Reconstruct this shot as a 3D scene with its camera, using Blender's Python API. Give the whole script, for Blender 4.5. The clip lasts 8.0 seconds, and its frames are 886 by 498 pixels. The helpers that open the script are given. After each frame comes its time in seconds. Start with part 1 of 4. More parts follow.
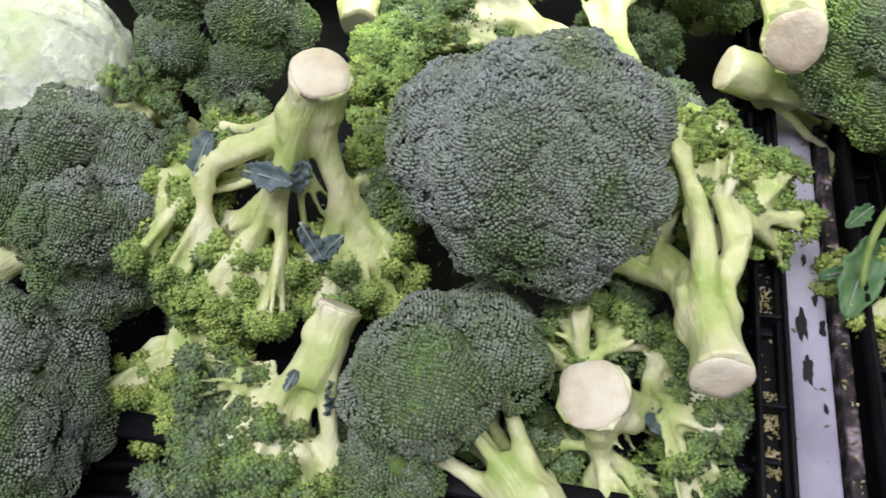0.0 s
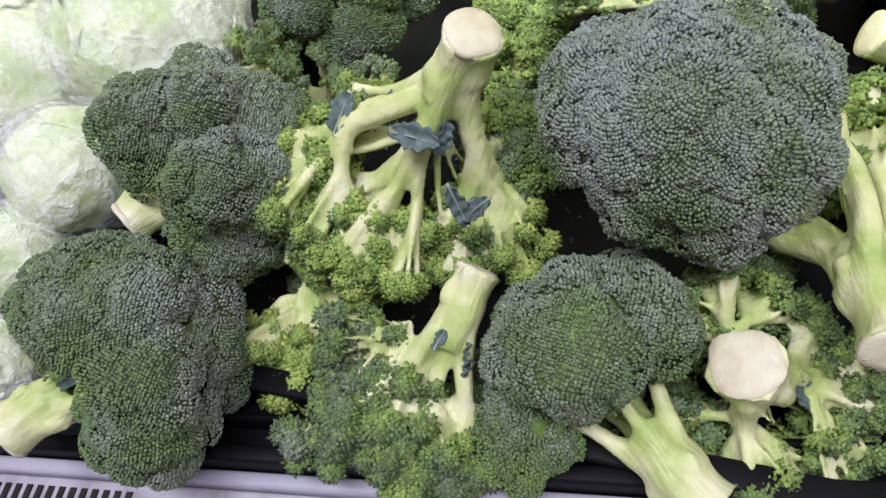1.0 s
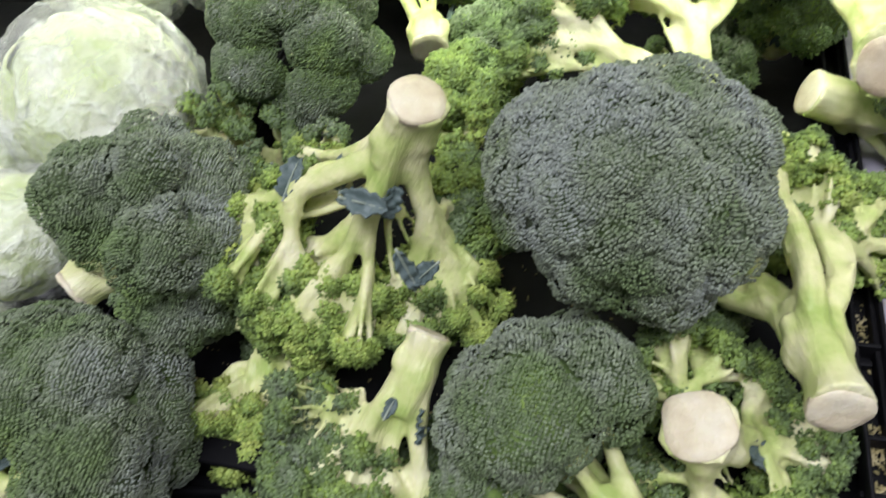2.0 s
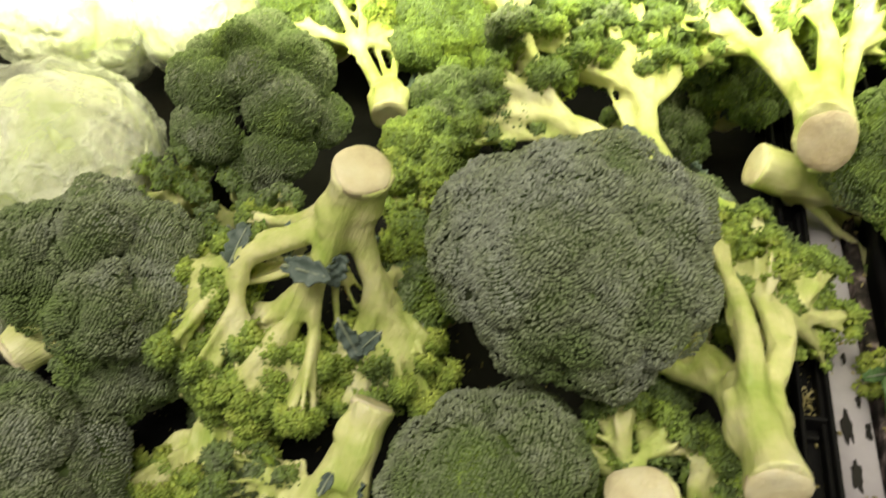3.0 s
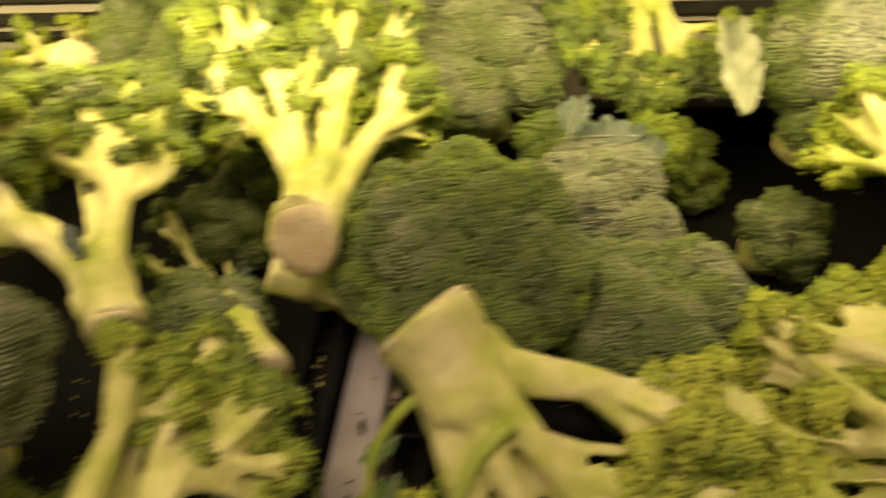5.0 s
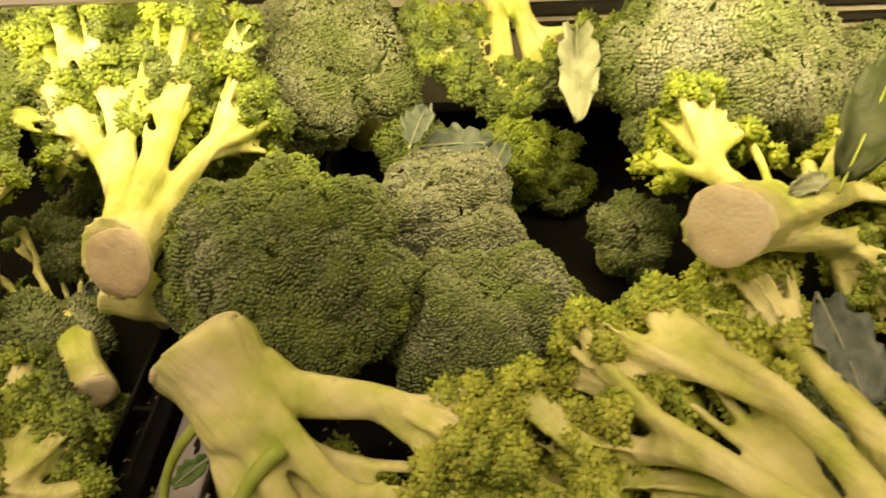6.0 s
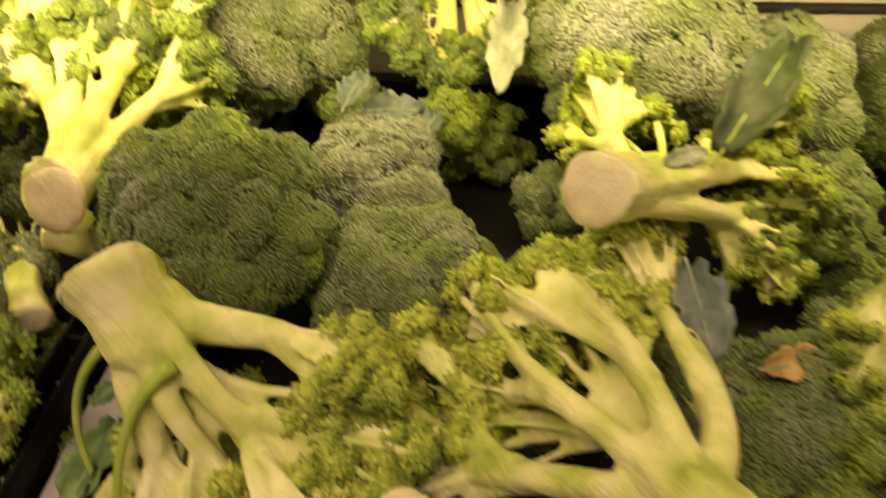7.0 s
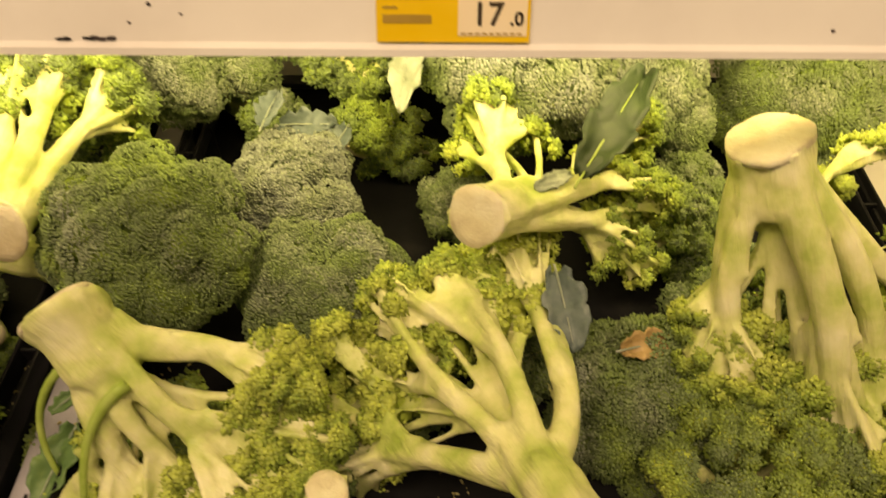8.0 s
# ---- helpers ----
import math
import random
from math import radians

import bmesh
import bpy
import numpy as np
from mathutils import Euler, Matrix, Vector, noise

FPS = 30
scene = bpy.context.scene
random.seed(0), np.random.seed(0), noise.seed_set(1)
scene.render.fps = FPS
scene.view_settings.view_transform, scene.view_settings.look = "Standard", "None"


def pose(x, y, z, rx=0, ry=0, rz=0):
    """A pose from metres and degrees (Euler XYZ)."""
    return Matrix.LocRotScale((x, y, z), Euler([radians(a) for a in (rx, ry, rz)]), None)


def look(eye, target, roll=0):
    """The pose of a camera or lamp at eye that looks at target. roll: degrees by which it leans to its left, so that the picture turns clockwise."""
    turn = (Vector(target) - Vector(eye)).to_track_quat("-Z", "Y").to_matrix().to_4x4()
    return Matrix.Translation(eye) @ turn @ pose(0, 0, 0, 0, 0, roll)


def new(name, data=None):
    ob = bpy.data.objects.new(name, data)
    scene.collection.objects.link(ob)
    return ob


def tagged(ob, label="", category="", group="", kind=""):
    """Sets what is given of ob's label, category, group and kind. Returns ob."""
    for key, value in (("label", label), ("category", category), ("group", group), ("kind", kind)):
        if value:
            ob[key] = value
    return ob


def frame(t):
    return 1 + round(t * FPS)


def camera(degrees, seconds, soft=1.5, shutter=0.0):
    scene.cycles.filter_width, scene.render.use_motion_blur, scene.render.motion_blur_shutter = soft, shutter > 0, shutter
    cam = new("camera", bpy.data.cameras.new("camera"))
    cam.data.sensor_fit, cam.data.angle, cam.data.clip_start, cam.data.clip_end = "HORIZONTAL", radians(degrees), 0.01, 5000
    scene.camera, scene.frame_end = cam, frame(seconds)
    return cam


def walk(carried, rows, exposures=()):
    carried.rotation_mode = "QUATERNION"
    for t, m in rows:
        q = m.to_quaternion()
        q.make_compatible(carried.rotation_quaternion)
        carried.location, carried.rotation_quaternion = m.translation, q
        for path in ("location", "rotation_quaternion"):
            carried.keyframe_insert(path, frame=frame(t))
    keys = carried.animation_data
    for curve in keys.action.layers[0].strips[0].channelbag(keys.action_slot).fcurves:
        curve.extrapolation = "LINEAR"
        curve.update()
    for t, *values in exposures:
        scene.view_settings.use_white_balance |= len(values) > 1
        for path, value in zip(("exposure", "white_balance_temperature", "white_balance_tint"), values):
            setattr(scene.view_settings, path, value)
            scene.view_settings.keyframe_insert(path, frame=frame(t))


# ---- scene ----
cam = camera(63.8, 8.0, soft=1.5, shutter=0.8)
PATH = [
    (0, (0.0108, -0.0070, 1.2711), (-0.2339, 0.7191, 0.6285), -7.00),
    (0.1, (0.0076, -0.0071, 1.2710), (-0.2386, 0.7187, 0.6287), -7.02),
    (0.5, (-0.0241, -0.0077, 1.2702), (-0.2858, 0.7149, 0.6304), -7.24),
    (1, (-0.0434, -0.0264, 1.2710), (-0.3466, 0.6592, 0.6092), -8.97),
    (1.5, (-0.0417, -0.0211, 1.2809), (-0.3401, 0.6819, 0.6354), -9.07),
    (1.7, (-0.0378, -0.0181, 1.2745), (-0.3259, 0.7010, 0.6421), -8.72),
    (3, (-0.0112, -0.0019, 1.2791), (-0.2689, 0.7883, 0.7230), -5.98),
    (3.5, (0.0137, 0.0060, 1.2668), (-0.2404, 0.8291, 0.7588), -3.28),
    (4, (0.0651, 0.0437, 1.2480), (-0.1420, 0.8952, 0.7664), -3.15),
    (4.5, (0.1371, 0.0926, 1.2565), (-0.0027, 0.9599, 0.7788), -2.81),
    (5, (0.2293, 0.1354, 1.2340), (0.1267, 1.0102, 0.7606), -2.21),
    (5.2, (0.2614, 0.1488, 1.2351), (0.1793, 1.0184, 0.7482), -2.67),
    (6.3, (0.3390, 0.1486, 1.2501), (0.2611, 1.0169, 0.7602), -3.18),
    (6.5, (0.3519, 0.1382, 1.2520), (0.2507, 1.0153, 0.7826), -2.30),
    (7, (0.3891, 0.1170, 1.2466), (0.2990, 0.9710, 0.7342), -0.67),
    (7.3, (0.4083, 0.1025, 1.2619), (0.3379, 0.9387, 0.7180), -0.82),
    (7.5, (0.4217, 0.0940, 1.2747), (0.3593, 0.9149, 0.7071), -1.04),
    (7.7, (0.4250, 0.0860, 1.3025), (0.3985, 0.9009, 0.7236), -0.50),
    (8, (0.4125, 0.0826, 1.3268), (0.4140, 0.8948, 0.7433), 0.39),
]
EXPOSURES = [(0.0, 0.13, 5450, 26), (1.7, 0.14, 5400, 26), (3.0, -0.10, 7500, 6), (3.5, -0.27, 9100, 16), (4.5, -0.55, 12300, 22), (5.0, -0.74, 12500, 23), (6.5, -0.57, 12600, 24), (7.0, -0.58, 12800, 24), (8.0, -0.38, 12200, 22)]
walk(cam, [(t, look(e, g, r)) for t, e, g, r in PATH], EXPOSURES)

# ---- light: dim cool shop light from above, a warm tube under the upper shelf ----
world = bpy.data.worlds.new("shop")
scene.world = world
world.use_nodes = True
world.node_tree.nodes["Background"].inputs[0].default_value = (0.95, 0.97, 0.92, 1)
world.node_tree.nodes["Background"].inputs[1].default_value = 0.085


def area_lamp(name, m, sx, sy, watts, colour, spread=180):
    data = bpy.data.lights.new(name, "AREA")
    data.shape, data.size, data.size_y, data.energy, data.color = "RECTANGLE", sx, sy, watts, colour
    data.spread = radians(spread)
    ob = new(name, data)
    ob.matrix_world = m
    return ob


area_lamp("shop_ceiling_light", look((0.0, -0.9, 3.0), (0.1, 0.5, 1.0)), 2.6, 0.5, 68, (1.0, 0.97, 0.86))
area_lamp("shelf_tube_light", look((0.0, 0.512, 1.226), (0.0, 0.812, 1.10)), 2.2, 0.03, 11.2, (0.90, 0.93, 0.60), 172)

# ---- materials ----


def mat(name, rough=0.6, metal=0.0, sss=0.0):
    m = bpy.data.materials.new(name)
    m.use_nodes = True
    b = m.node_tree.nodes["Principled BSDF"]
    b.inputs["Roughness"].default_value, b.inputs["Metallic"].default_value = rough, metal
    b.inputs["Specular IOR Level"].default_value = 0.35
    if sss:
        b.inputs["Subsurface Weight"].default_value = sss
        b.inputs["Subsurface Radius"].default_value = (0.006, 0.008, 0.003)
        b.inputs["Subsurface Scale"].default_value = 0.6
    return m, m.node_tree.nodes, m.node_tree.links, b


def noise_node(n, l, scale, detail=4, coords=None, rough=0.55):
    t = n.new("ShaderNodeTexNoise")
    t.inputs["Scale"].default_value, t.inputs["Detail"].default_value, t.inputs["Roughness"].default_value = scale, detail, rough
    if coords is None:
        coords = n.new("ShaderNodeTexCoord").outputs["Object"]
    l.new(coords, t.inputs["Vector"])
    return t.outputs["Fac"]


def ramp_node(n, l, fac, stops):
    r = n.new("ShaderNodeValToRGB")
    els = r.color_ramp.elements
    while len(els) < len(stops):
        els.new(0.5)
    for e, (p, c) in zip(els, stops):
        e.position, e.color = p, (*c, 1)
    l.new(fac, r.inputs["Fac"])
    return r.outputs["Color"]


def maths(n, l, op, a, b):
    m = n.new("ShaderNodeMath")
    m.operation = op
    for i, v in enumerate((a, b)):
        if isinstance(v, (int, float)):
            m.inputs[i].default_value = v
        else:
            l.new(v, m.inputs[i])
    return m.outputs[0]


def mix_colour(n, l, fac, a, b, blend="MIX"):
    m = n.new("ShaderNodeMix")
    m.data_type, m.blend_type = "RGBA", blend
    for sock, v in ((m.inputs[0], fac), (m.inputs[6], a), (m.inputs[7], b)):
        if isinstance(v, (int, float)):
            sock.default_value = v
        elif isinstance(v, tuple):
            sock.default_value = (*v, 1)
        else:
            l.new(v, sock)
    return m.outputs[2]


def bump_node(n, l, b, height, strength, distance):
    k = n.new("ShaderNodeBump")
    k.inputs["Strength"].default_value, k.inputs["Distance"].default_value = strength, distance
    l.new(height, k.inputs["Height"])
    l.new(k.outputs[0], b.inputs["Normal"])


def plain(name, stops, scale, rough, bump=0.2, dist=0.001, metal=0.0, sss=0.0, detail=5):
    m, n, l, b = mat(name, rough, metal, sss)
    fac = noise_node(n, l, scale, detail)
    l.new(ramp_node(n, l, fac, stops), b.inputs["Base Color"])
    bump_node(n, l, b, noise_node(n, l, scale * 4, 4), bump, dist)
    return m


def bud_material():
    m, n, l, b = mat("broccoli_buds", 0.62)
    a = n.new("ShaderNodeAttribute")
    a.attribute_name = "ripe"
    obj = n.new("ShaderNodeTexCoord").outputs["Object"]
    v = maths(n, l, "ADD", a.outputs["Fac"], maths(n, l, "MULTIPLY", maths(n, l, "SUBTRACT", noise_node(n, l, 38, 3, obj), 0.5), 0.62))
    v = maths(n, l, "ADD", v, maths(n, l, "MULTIPLY", maths(n, l, "SUBTRACT", noise_node(n, l, 420, 2, obj), 0.5), 0.35))
    col = ramp_node(n, l, v, [(0.0, (0.215, 0.240, 0.215)), (0.20, (0.175, 0.210, 0.134)), (0.32, (0.100, 0.142, 0.060)), (0.48, (0.105, 0.165, 0.045)), (0.72, (0.220, 0.320, 0.050)), (1.0, (0.39, 0.46, 0.09))])
    tip = n.new("ShaderNodeAttribute")
    tip.attribute_name = "bloom"
    col = mix_colour(n, l, maths(n, l, "MULTIPLY", tip.outputs["Fac"], 0.8), col, mix_colour(n, l, 0.28, col, (0.32, 0.38, 0.24), "MIX"))
    isl = n.new("ShaderNodeNewGeometry").outputs["Random Per Island"]
    lum = maths(n, l, "ADD", 0.70, maths(n, l, "MULTIPLY", isl, 0.60))
    grey = n.new("ShaderNodeCombineColor")
    for i in range(3):
        l.new(lum, grey.inputs[i])
    l.new(mix_colour(n, l, 1.0, col, grey.outputs[0], "MULTIPLY"), b.inputs["Base Color"])
    bump_node(n, l, b, noise_node(n, l, 900, 2, obj), 0.3, 0.0006)
    return m


def stalk_material():
    m, n, l, b = mat("broccoli_stalk", 0.42, sss=0.12)
    obj = n.new("ShaderNodeTexCoord").outputs["Object"]
    stretch = n.new("ShaderNodeMapping")
    stretch.inputs["Scale"].default_value = (1, 1, 0.18)
    l.new(obj, stretch.inputs["Vector"])
    f = noise_node(n, l, 26, 4, obj)
    col = ramp_node(n, l, f, [(0.32, (0.34, 0.45, 0.10)), (0.42, (0.52, 0.58, 0.21)), (0.53, (0.70, 0.69, 0.36)), (0.66, (0.83, 0.79, 0.54))])
    fib = noise_node(n, l, 190, 3, stretch.outputs[0])
    col = mix_colour(n, l, maths(n, l, "MULTIPLY", fib, 0.38), col, (0.46, 0.56, 0.20))
    spots = ramp_node(n, l, noise_node(n, l, 85, 2, obj), [(0.70, (0, 0, 0)), (0.80, (1, 1, 1))])
    l.new(mix_colour(n, l, maths(n, l, "MULTIPLY", spots, 0.45), col, (0.30, 0.27, 0.10)), b.inputs["Base Color"])
    bump_node(n, l, b, maths(n, l, "ADD", maths(n, l, "MULTIPLY", fib, 1.4), maths(n, l, "MULTIPLY", f, 1.5)), 0.55, 0.0022)
    return m


def cut_material(name, stops):
    m, n, l, b = mat(name, 0.5, sss=0.1)
    obj = n.new("ShaderNodeTexCoord").outputs["Object"]
    f = noise_node(n, l, 45, 5, obj)
    col = ramp_node(n, l, f, stops)
    pores = noise_node(n, l, 420, 2, obj)
    l.new(mix_colour(n, l, maths(n, l, "MULTIPLY", pores, 0.35), col, (0.58, 0.50, 0.30)), b.inputs["Base Color"])
    bump_node(n, l, b, maths(n, l, "ADD", f, pores), 0.5, 0.0012)
    return m


def leaf_material(name, a, c, d):
    m, n, l, b = mat(name, 0.5)
    obj = n.new("ShaderNodeTexCoord").outputs["Object"]
    f = noise_node(n, l, 40, 5, obj)
    l.new(ramp_node(n, l, f, [(0.3, a), (0.52, c), (0.75, d)]), b.inputs["Base Color"])
    bump_node(n, l, b, noise_node(n, l, 160, 4, obj), 0.5, 0.0015)
    return m


STEM = plain("green_leaf_stem", [(0.3, (0.24, 0.37, 0.06)), (0.7, (0.42, 0.52, 0.17))], 60, 0.45)
BUDS, STALK = bud_material(), stalk_material()
CUT = cut_material("fresh_cut_end", [(0.3, (0.56, 0.48, 0.31)), (0.5, (0.72, 0.66, 0.46)), (0.72, (0.80, 0.77, 0.60))])
CUT_DRY = cut_material("dried_cut_end", [(0.3, (0.42, 0.33, 0.22)), (0.5, (0.57, 0.48, 0.35)), (0.72, (0.69, 0.62, 0.48))])
LEAF = leaf_material("blue_green_leaf", (0.055, 0.085, 0.075), (0.12, 0.16, 0.15), (0.24, 0.28, 0.26))
PALE_LEAF = leaf_material("pale_leaf", (0.16, 0.21, 0.14), (0.30, 0.34, 0.27), (0.43, 0.46, 0.39))
GREEN_LEAF = leaf_material("green_leaf", (0.05, 0.12, 0.04), (0.10, 0.19, 0.07), (0.20, 0.30, 0.12))
DARK_LEAF = leaf_material("dark_leaf", (0.014, 0.028, 0.012), (0.028, 0.050, 0.020), (0.055, 0.085, 0.035))
DRY_LEAF = leaf_material("dry_leaf", (0.30, 0.20, 0.08), (0.45, 0.30, 0.14), (0.55, 0.42, 0.24))
BLACK = plain("black_plastic", [(0.3, (0.003, 0.003, 0.0035)), (0.6, (0.007, 0.007, 0.008)), (0.85, (0.020, 0.018, 0.018))], 22, 0.55, 0.3)
GREY = plain("grey_divider_paint", [(0.25, (0.27, 0.25, 0.30)), (0.55, (0.42, 0.40, 0.46)), (0.8, (0.50, 0.48, 0.55))], 14, 0.45, 0.15)
WHITE = plain("white_enamel", [(0.2, (0.66, 0.62, 0.60)), (0.5, (0.78, 0.75, 0.73)), (0.8, (0.84, 0.82, 0.80))], 9, 0.35, 0.08)
RUST = plain("dirty_metal", [(0.40, (0.012, 0.010, 0.010)), (0.53, (0.06, 0.045, 0.045)), (0.66, (0.34, 0.27, 0.28))], 75, 0.7, 0.6, 0.002)
LEDGE = plain("stained_ledge_paint", [(0.30, (0.22, 0.20, 0.22)), (0.45, (0.40, 0.37, 0.41)), (0.65, (0.56, 0.53, 0.57))], 26, 0.45, 0.2)
STEEL = plain("back_panel_paint", [(0.3, (0.40, 0.37, 0.34)), (0.7, (0.55, 0.52, 0.49))], 10, 0.45, 0.1)
BLACK.node_tree.nodes["Principled BSDF"].inputs["Specular IOR Level"].default_value = 0.12
DARK = plain("dark_slot", [(0.3, (0.006, 0.006, 0.006)), (0.7, (0.02, 0.018, 0.016))], 30, 0.7)
YELLOW = plain("yellow_card", [(0.3, (0.80, 0.50, 0.03)), (0.7, (0.86, 0.57, 0.05))], 30, 0.45, 0.05)
CARD = plain("white_card", [(0.3, (0.84, 0.70, 0.50)), (0.7, (0.88, 0.76, 0.58))], 30, 0.45, 0.05)
INK = plain("dark_ink", [(0.3, (0.03, 0.02, 0.012)), (0.7, (0.06, 0.04, 0.02))], 80, 0.6, 0.05)
BROWN_INK = plain("brown_ink", [(0.3, (0.36, 0.22, 0.04)), (0.7, (0.42, 0.26, 0.05))], 80, 0.6, 0.05)
CRUMBS = plain("broccoli_crumbs", [(0.3, (0.10, 0.10, 0.03)), (0.5, (0.35, 0.30, 0.13)), (0.75, (0.60, 0.55, 0.34))], 90, 0.8, 0.4)
FLOOR = plain("shop_floor", [(0.3, (0.30, 0.29, 0.28)), (0.7, (0.42, 0.40, 0.38))], 6, 0.4)


def film_material():
    m, n, l, b = mat("clear_wrap_film", 0.10)
    b.inputs["Base Color"].default_value = (0.93, 0.95, 0.92, 1)
    b.inputs["Specular IOR Level"].default_value = 0.9
    tr = n.new("ShaderNodeBsdfTransparent")
    mx = n.new("ShaderNodeMixShader")
    obj = n.new("ShaderNodeTexCoord").outputs["Object"]
    f = noise_node(n, l, 24, 6, obj, 0.7)
    crease = maths(n, l, "ABSOLUTE", maths(n, l, "SUBTRACT", noise_node(n, l, 17, 3, obj), 0.5), 0)
    streak = ramp_node(n, l, crease, [(0.0, (1, 1, 1)), (0.05, (0.25, 0.25, 0.25)), (0.2, (0.05, 0.05, 0.05))])
    l.new(maths(n, l, "ADD", 0.10, maths(n, l, "ADD", maths(n, l, "MULTIPLY", f, 0.30), maths(n, l, "MULTIPLY", streak, 0.30))), mx.inputs[0])
    l.new(tr.outputs[0], mx.inputs[1])
    l.new(b.outputs[0], mx.inputs[2])
    l.new(mx.outputs[0], n["Material Output"].inputs["Surface"])
    bump_node(n, l, b, maths(n, l, "SUBTRACT", f, maths(n, l, "MULTIPLY", crease, 2.0)), 1.0, 0.02)
    return m


FILM = film_material()


def lettuce_material():
    m, n, l, b = mat("lettuce_leaf", 0.45, sss=0.15)
    obj = n.new("ShaderNodeTexCoord").outputs["Object"]
    f = noise_node(n, l, 10, 4, obj, 0.55)
    col = ramp_node(n, l, f, [(0.30, (0.34, 0.44, 0.13)), (0.43, (0.54, 0.62, 0.28)), (0.55, (0.72, 0.76, 0.52)), (0.70, (0.84, 0.85, 0.74))])
    vein = maths(n, l, "ABSOLUTE", maths(n, l, "SUBTRACT", noise_node(n, l, 30, 2, obj), 0.5), 0)
    pale = ramp_node(n, l, vein, [(0.0, (1, 1, 1)), (0.035, (0, 0, 0))])
    l.new(mix_colour(n, l, maths(n, l, "MULTIPLY", pale, 0.3), col, (0.78, 0.80, 0.62)), b.inputs["Base Color"])
    bump_node(n, l, b, maths(n, l, "ADD", f, maths(n, l, "MULTIPLY", pale, 0.15)), 0.5, 0.004)
    return m


LETTUCE = lettuce_material()

# ---- mesh helpers ----


def link_mesh(name, me, material, parent=None, label="", smooth=True):
    me.materials.append(material)
    if smooth:
        me.polygons.foreach_set("use_smooth", [True] * len(me.polygons))
    ob = new(name, me)
    if parent is not None:
        ob.parent = parent
    if label:
        tagged(ob, label)
    return ob


def part(name, bm, material, parent=None, label="", smooth=False):
    me = bpy.data.meshes.new(name)
    bm.normal_update()
    bm.to_mesh(me)
    bm.free()
    return link_mesh(name, me, material, parent, label, smooth)


def box(bm, x0, y0, z0, x1, y1, z1, bevel=0.0, m=None):
    r = bmesh.ops.create_cube(bm, size=1)
    vs = r["verts"]
    bmesh.ops.scale(bm, vec=(x1 - x0, y1 - y0, z1 - z0), verts=vs)
    bmesh.ops.translate(bm, vec=((x0 + x1) / 2, (y0 + y1) / 2, (z0 + z1) / 2), verts=vs)
    if bevel:
        es = list({e for v in vs for e in v.link_edges})
        got = bmesh.ops.bevel(bm, geom=es, offset=bevel, segments=2, affect="EDGES", profile=0.5)
        vs = list({v for f in got["faces"] for v in f.verts} | {v for v in vs if v.is_valid})
    if m is not None:
        bmesh.ops.transform(bm, matrix=m, verts=vs)
    return vs


def tube(verts, faces, pts, radii, sides=9, wob=0.0, rng=None):
    """Adds a closed tapering tube along pts."""
    pts = [Vector(p) for p in pts]
    base = len(verts)
    ref = Vector((0.31, 0.85, 0.42))
    for i, p in enumerate(pts):
        d = (pts[min(i + 1, len(pts) - 1)] - pts[max(i - 1, 0)]).normalized()
        u = d.cross(ref).normalized()
        v = d.cross(u)
        for k in range(sides):
            a = 2 * math.pi * k / sides
            q = 1.0
            if wob:
                q += wob * noise.noise(Vector((math.cos(a) * 1.4, math.sin(a) * 1.4, rng * 7.3 + i * 0.25)))
            verts.append(p + (u * math.cos(a) + v * math.sin(a)) * radii[i] * q)
    for i in range(len(pts) - 1):
        for k in range(sides):
            a, b = base + i * sides + k, base + i * sides + (k + 1) % sides
            faces.append((a, b, b + sides, a + sides))
    faces.append(tuple(base + k for k in reversed(range(sides))))
    faces.append(tuple(base + (len(pts) - 1) * sides + k for k in range(sides)))


def bezier(a, b, c, steps):
    return [a * (1 - s) ** 2 + b * 2 * s * (1 - s) + c * s * s for s in (i / steps for i in range(steps + 1))]


def fibonacci(n):
    i = np.arange(n) + 0.5
    z = 1 - 2 * i / n
    a = math.pi * (1 + 5 ** 0.5) * i
    r = np.sqrt(1 - z * z)
    return np.stack([r * np.cos(a), r * np.sin(a), z], 1)


def waves(p, seed, scale, count=9):
    """A smooth wavy field over the points p, about -1 to 1."""
    g = np.random.default_rng(seed)
    k = g.normal(size=(count, 3)) * scale
    ph = g.uniform(0, 6.28, count)
    return np.sin(p @ k.T + ph).sum(1) / math.sqrt(count) / 1.4


BUD_RING = np.array([(math.cos(math.pi * k / 2), math.sin(math.pi * k / 2)) for k in range(4)])
BUD_V = np.vstack([[0, 0, 1.12], np.c_[BUD_RING * 1.06, np.full(4, -0.35)]])
BUD_BLOOM = np.array([1.0] + [0.0] * 4)
BUD_F = np.array([(0, 1 + k, 1 + (k + 1) % 4) for k in range(4)])
# a rounder bead for the heads whose single buds can be told apart
BEAD_V = np.vstack([[0, 0, 0.80], np.c_[BUD_RING * 0.78, np.full(4, 0.48)], np.c_[BUD_RING * 1.04, np.full(4, -0.35)]])
BEAD_BLOOM = np.array([1.0] + [0.6] * 4 + [0.0] * 4)
BEAD_F = np.array([(0, 1 + k, 1 + (k + 1) % 4) for k in range(4)] + [q for k in range(4) for q in ((1 + k, 5 + k, 5 + (k + 1) % 4), (1 + k, 5 + (k + 1) % 4, 1 + (k + 1) % 4))])
CORE = bmesh.new()
bmesh.ops.create_icosphere(CORE, subdivisions=2, radius=1)
CORE_V = np.array([v.co[:] for v in CORE.verts])
CORE_F = np.array([[v.index for v in f.verts] for f in CORE.faces])
CORE.free()
CORE = bmesh.new()
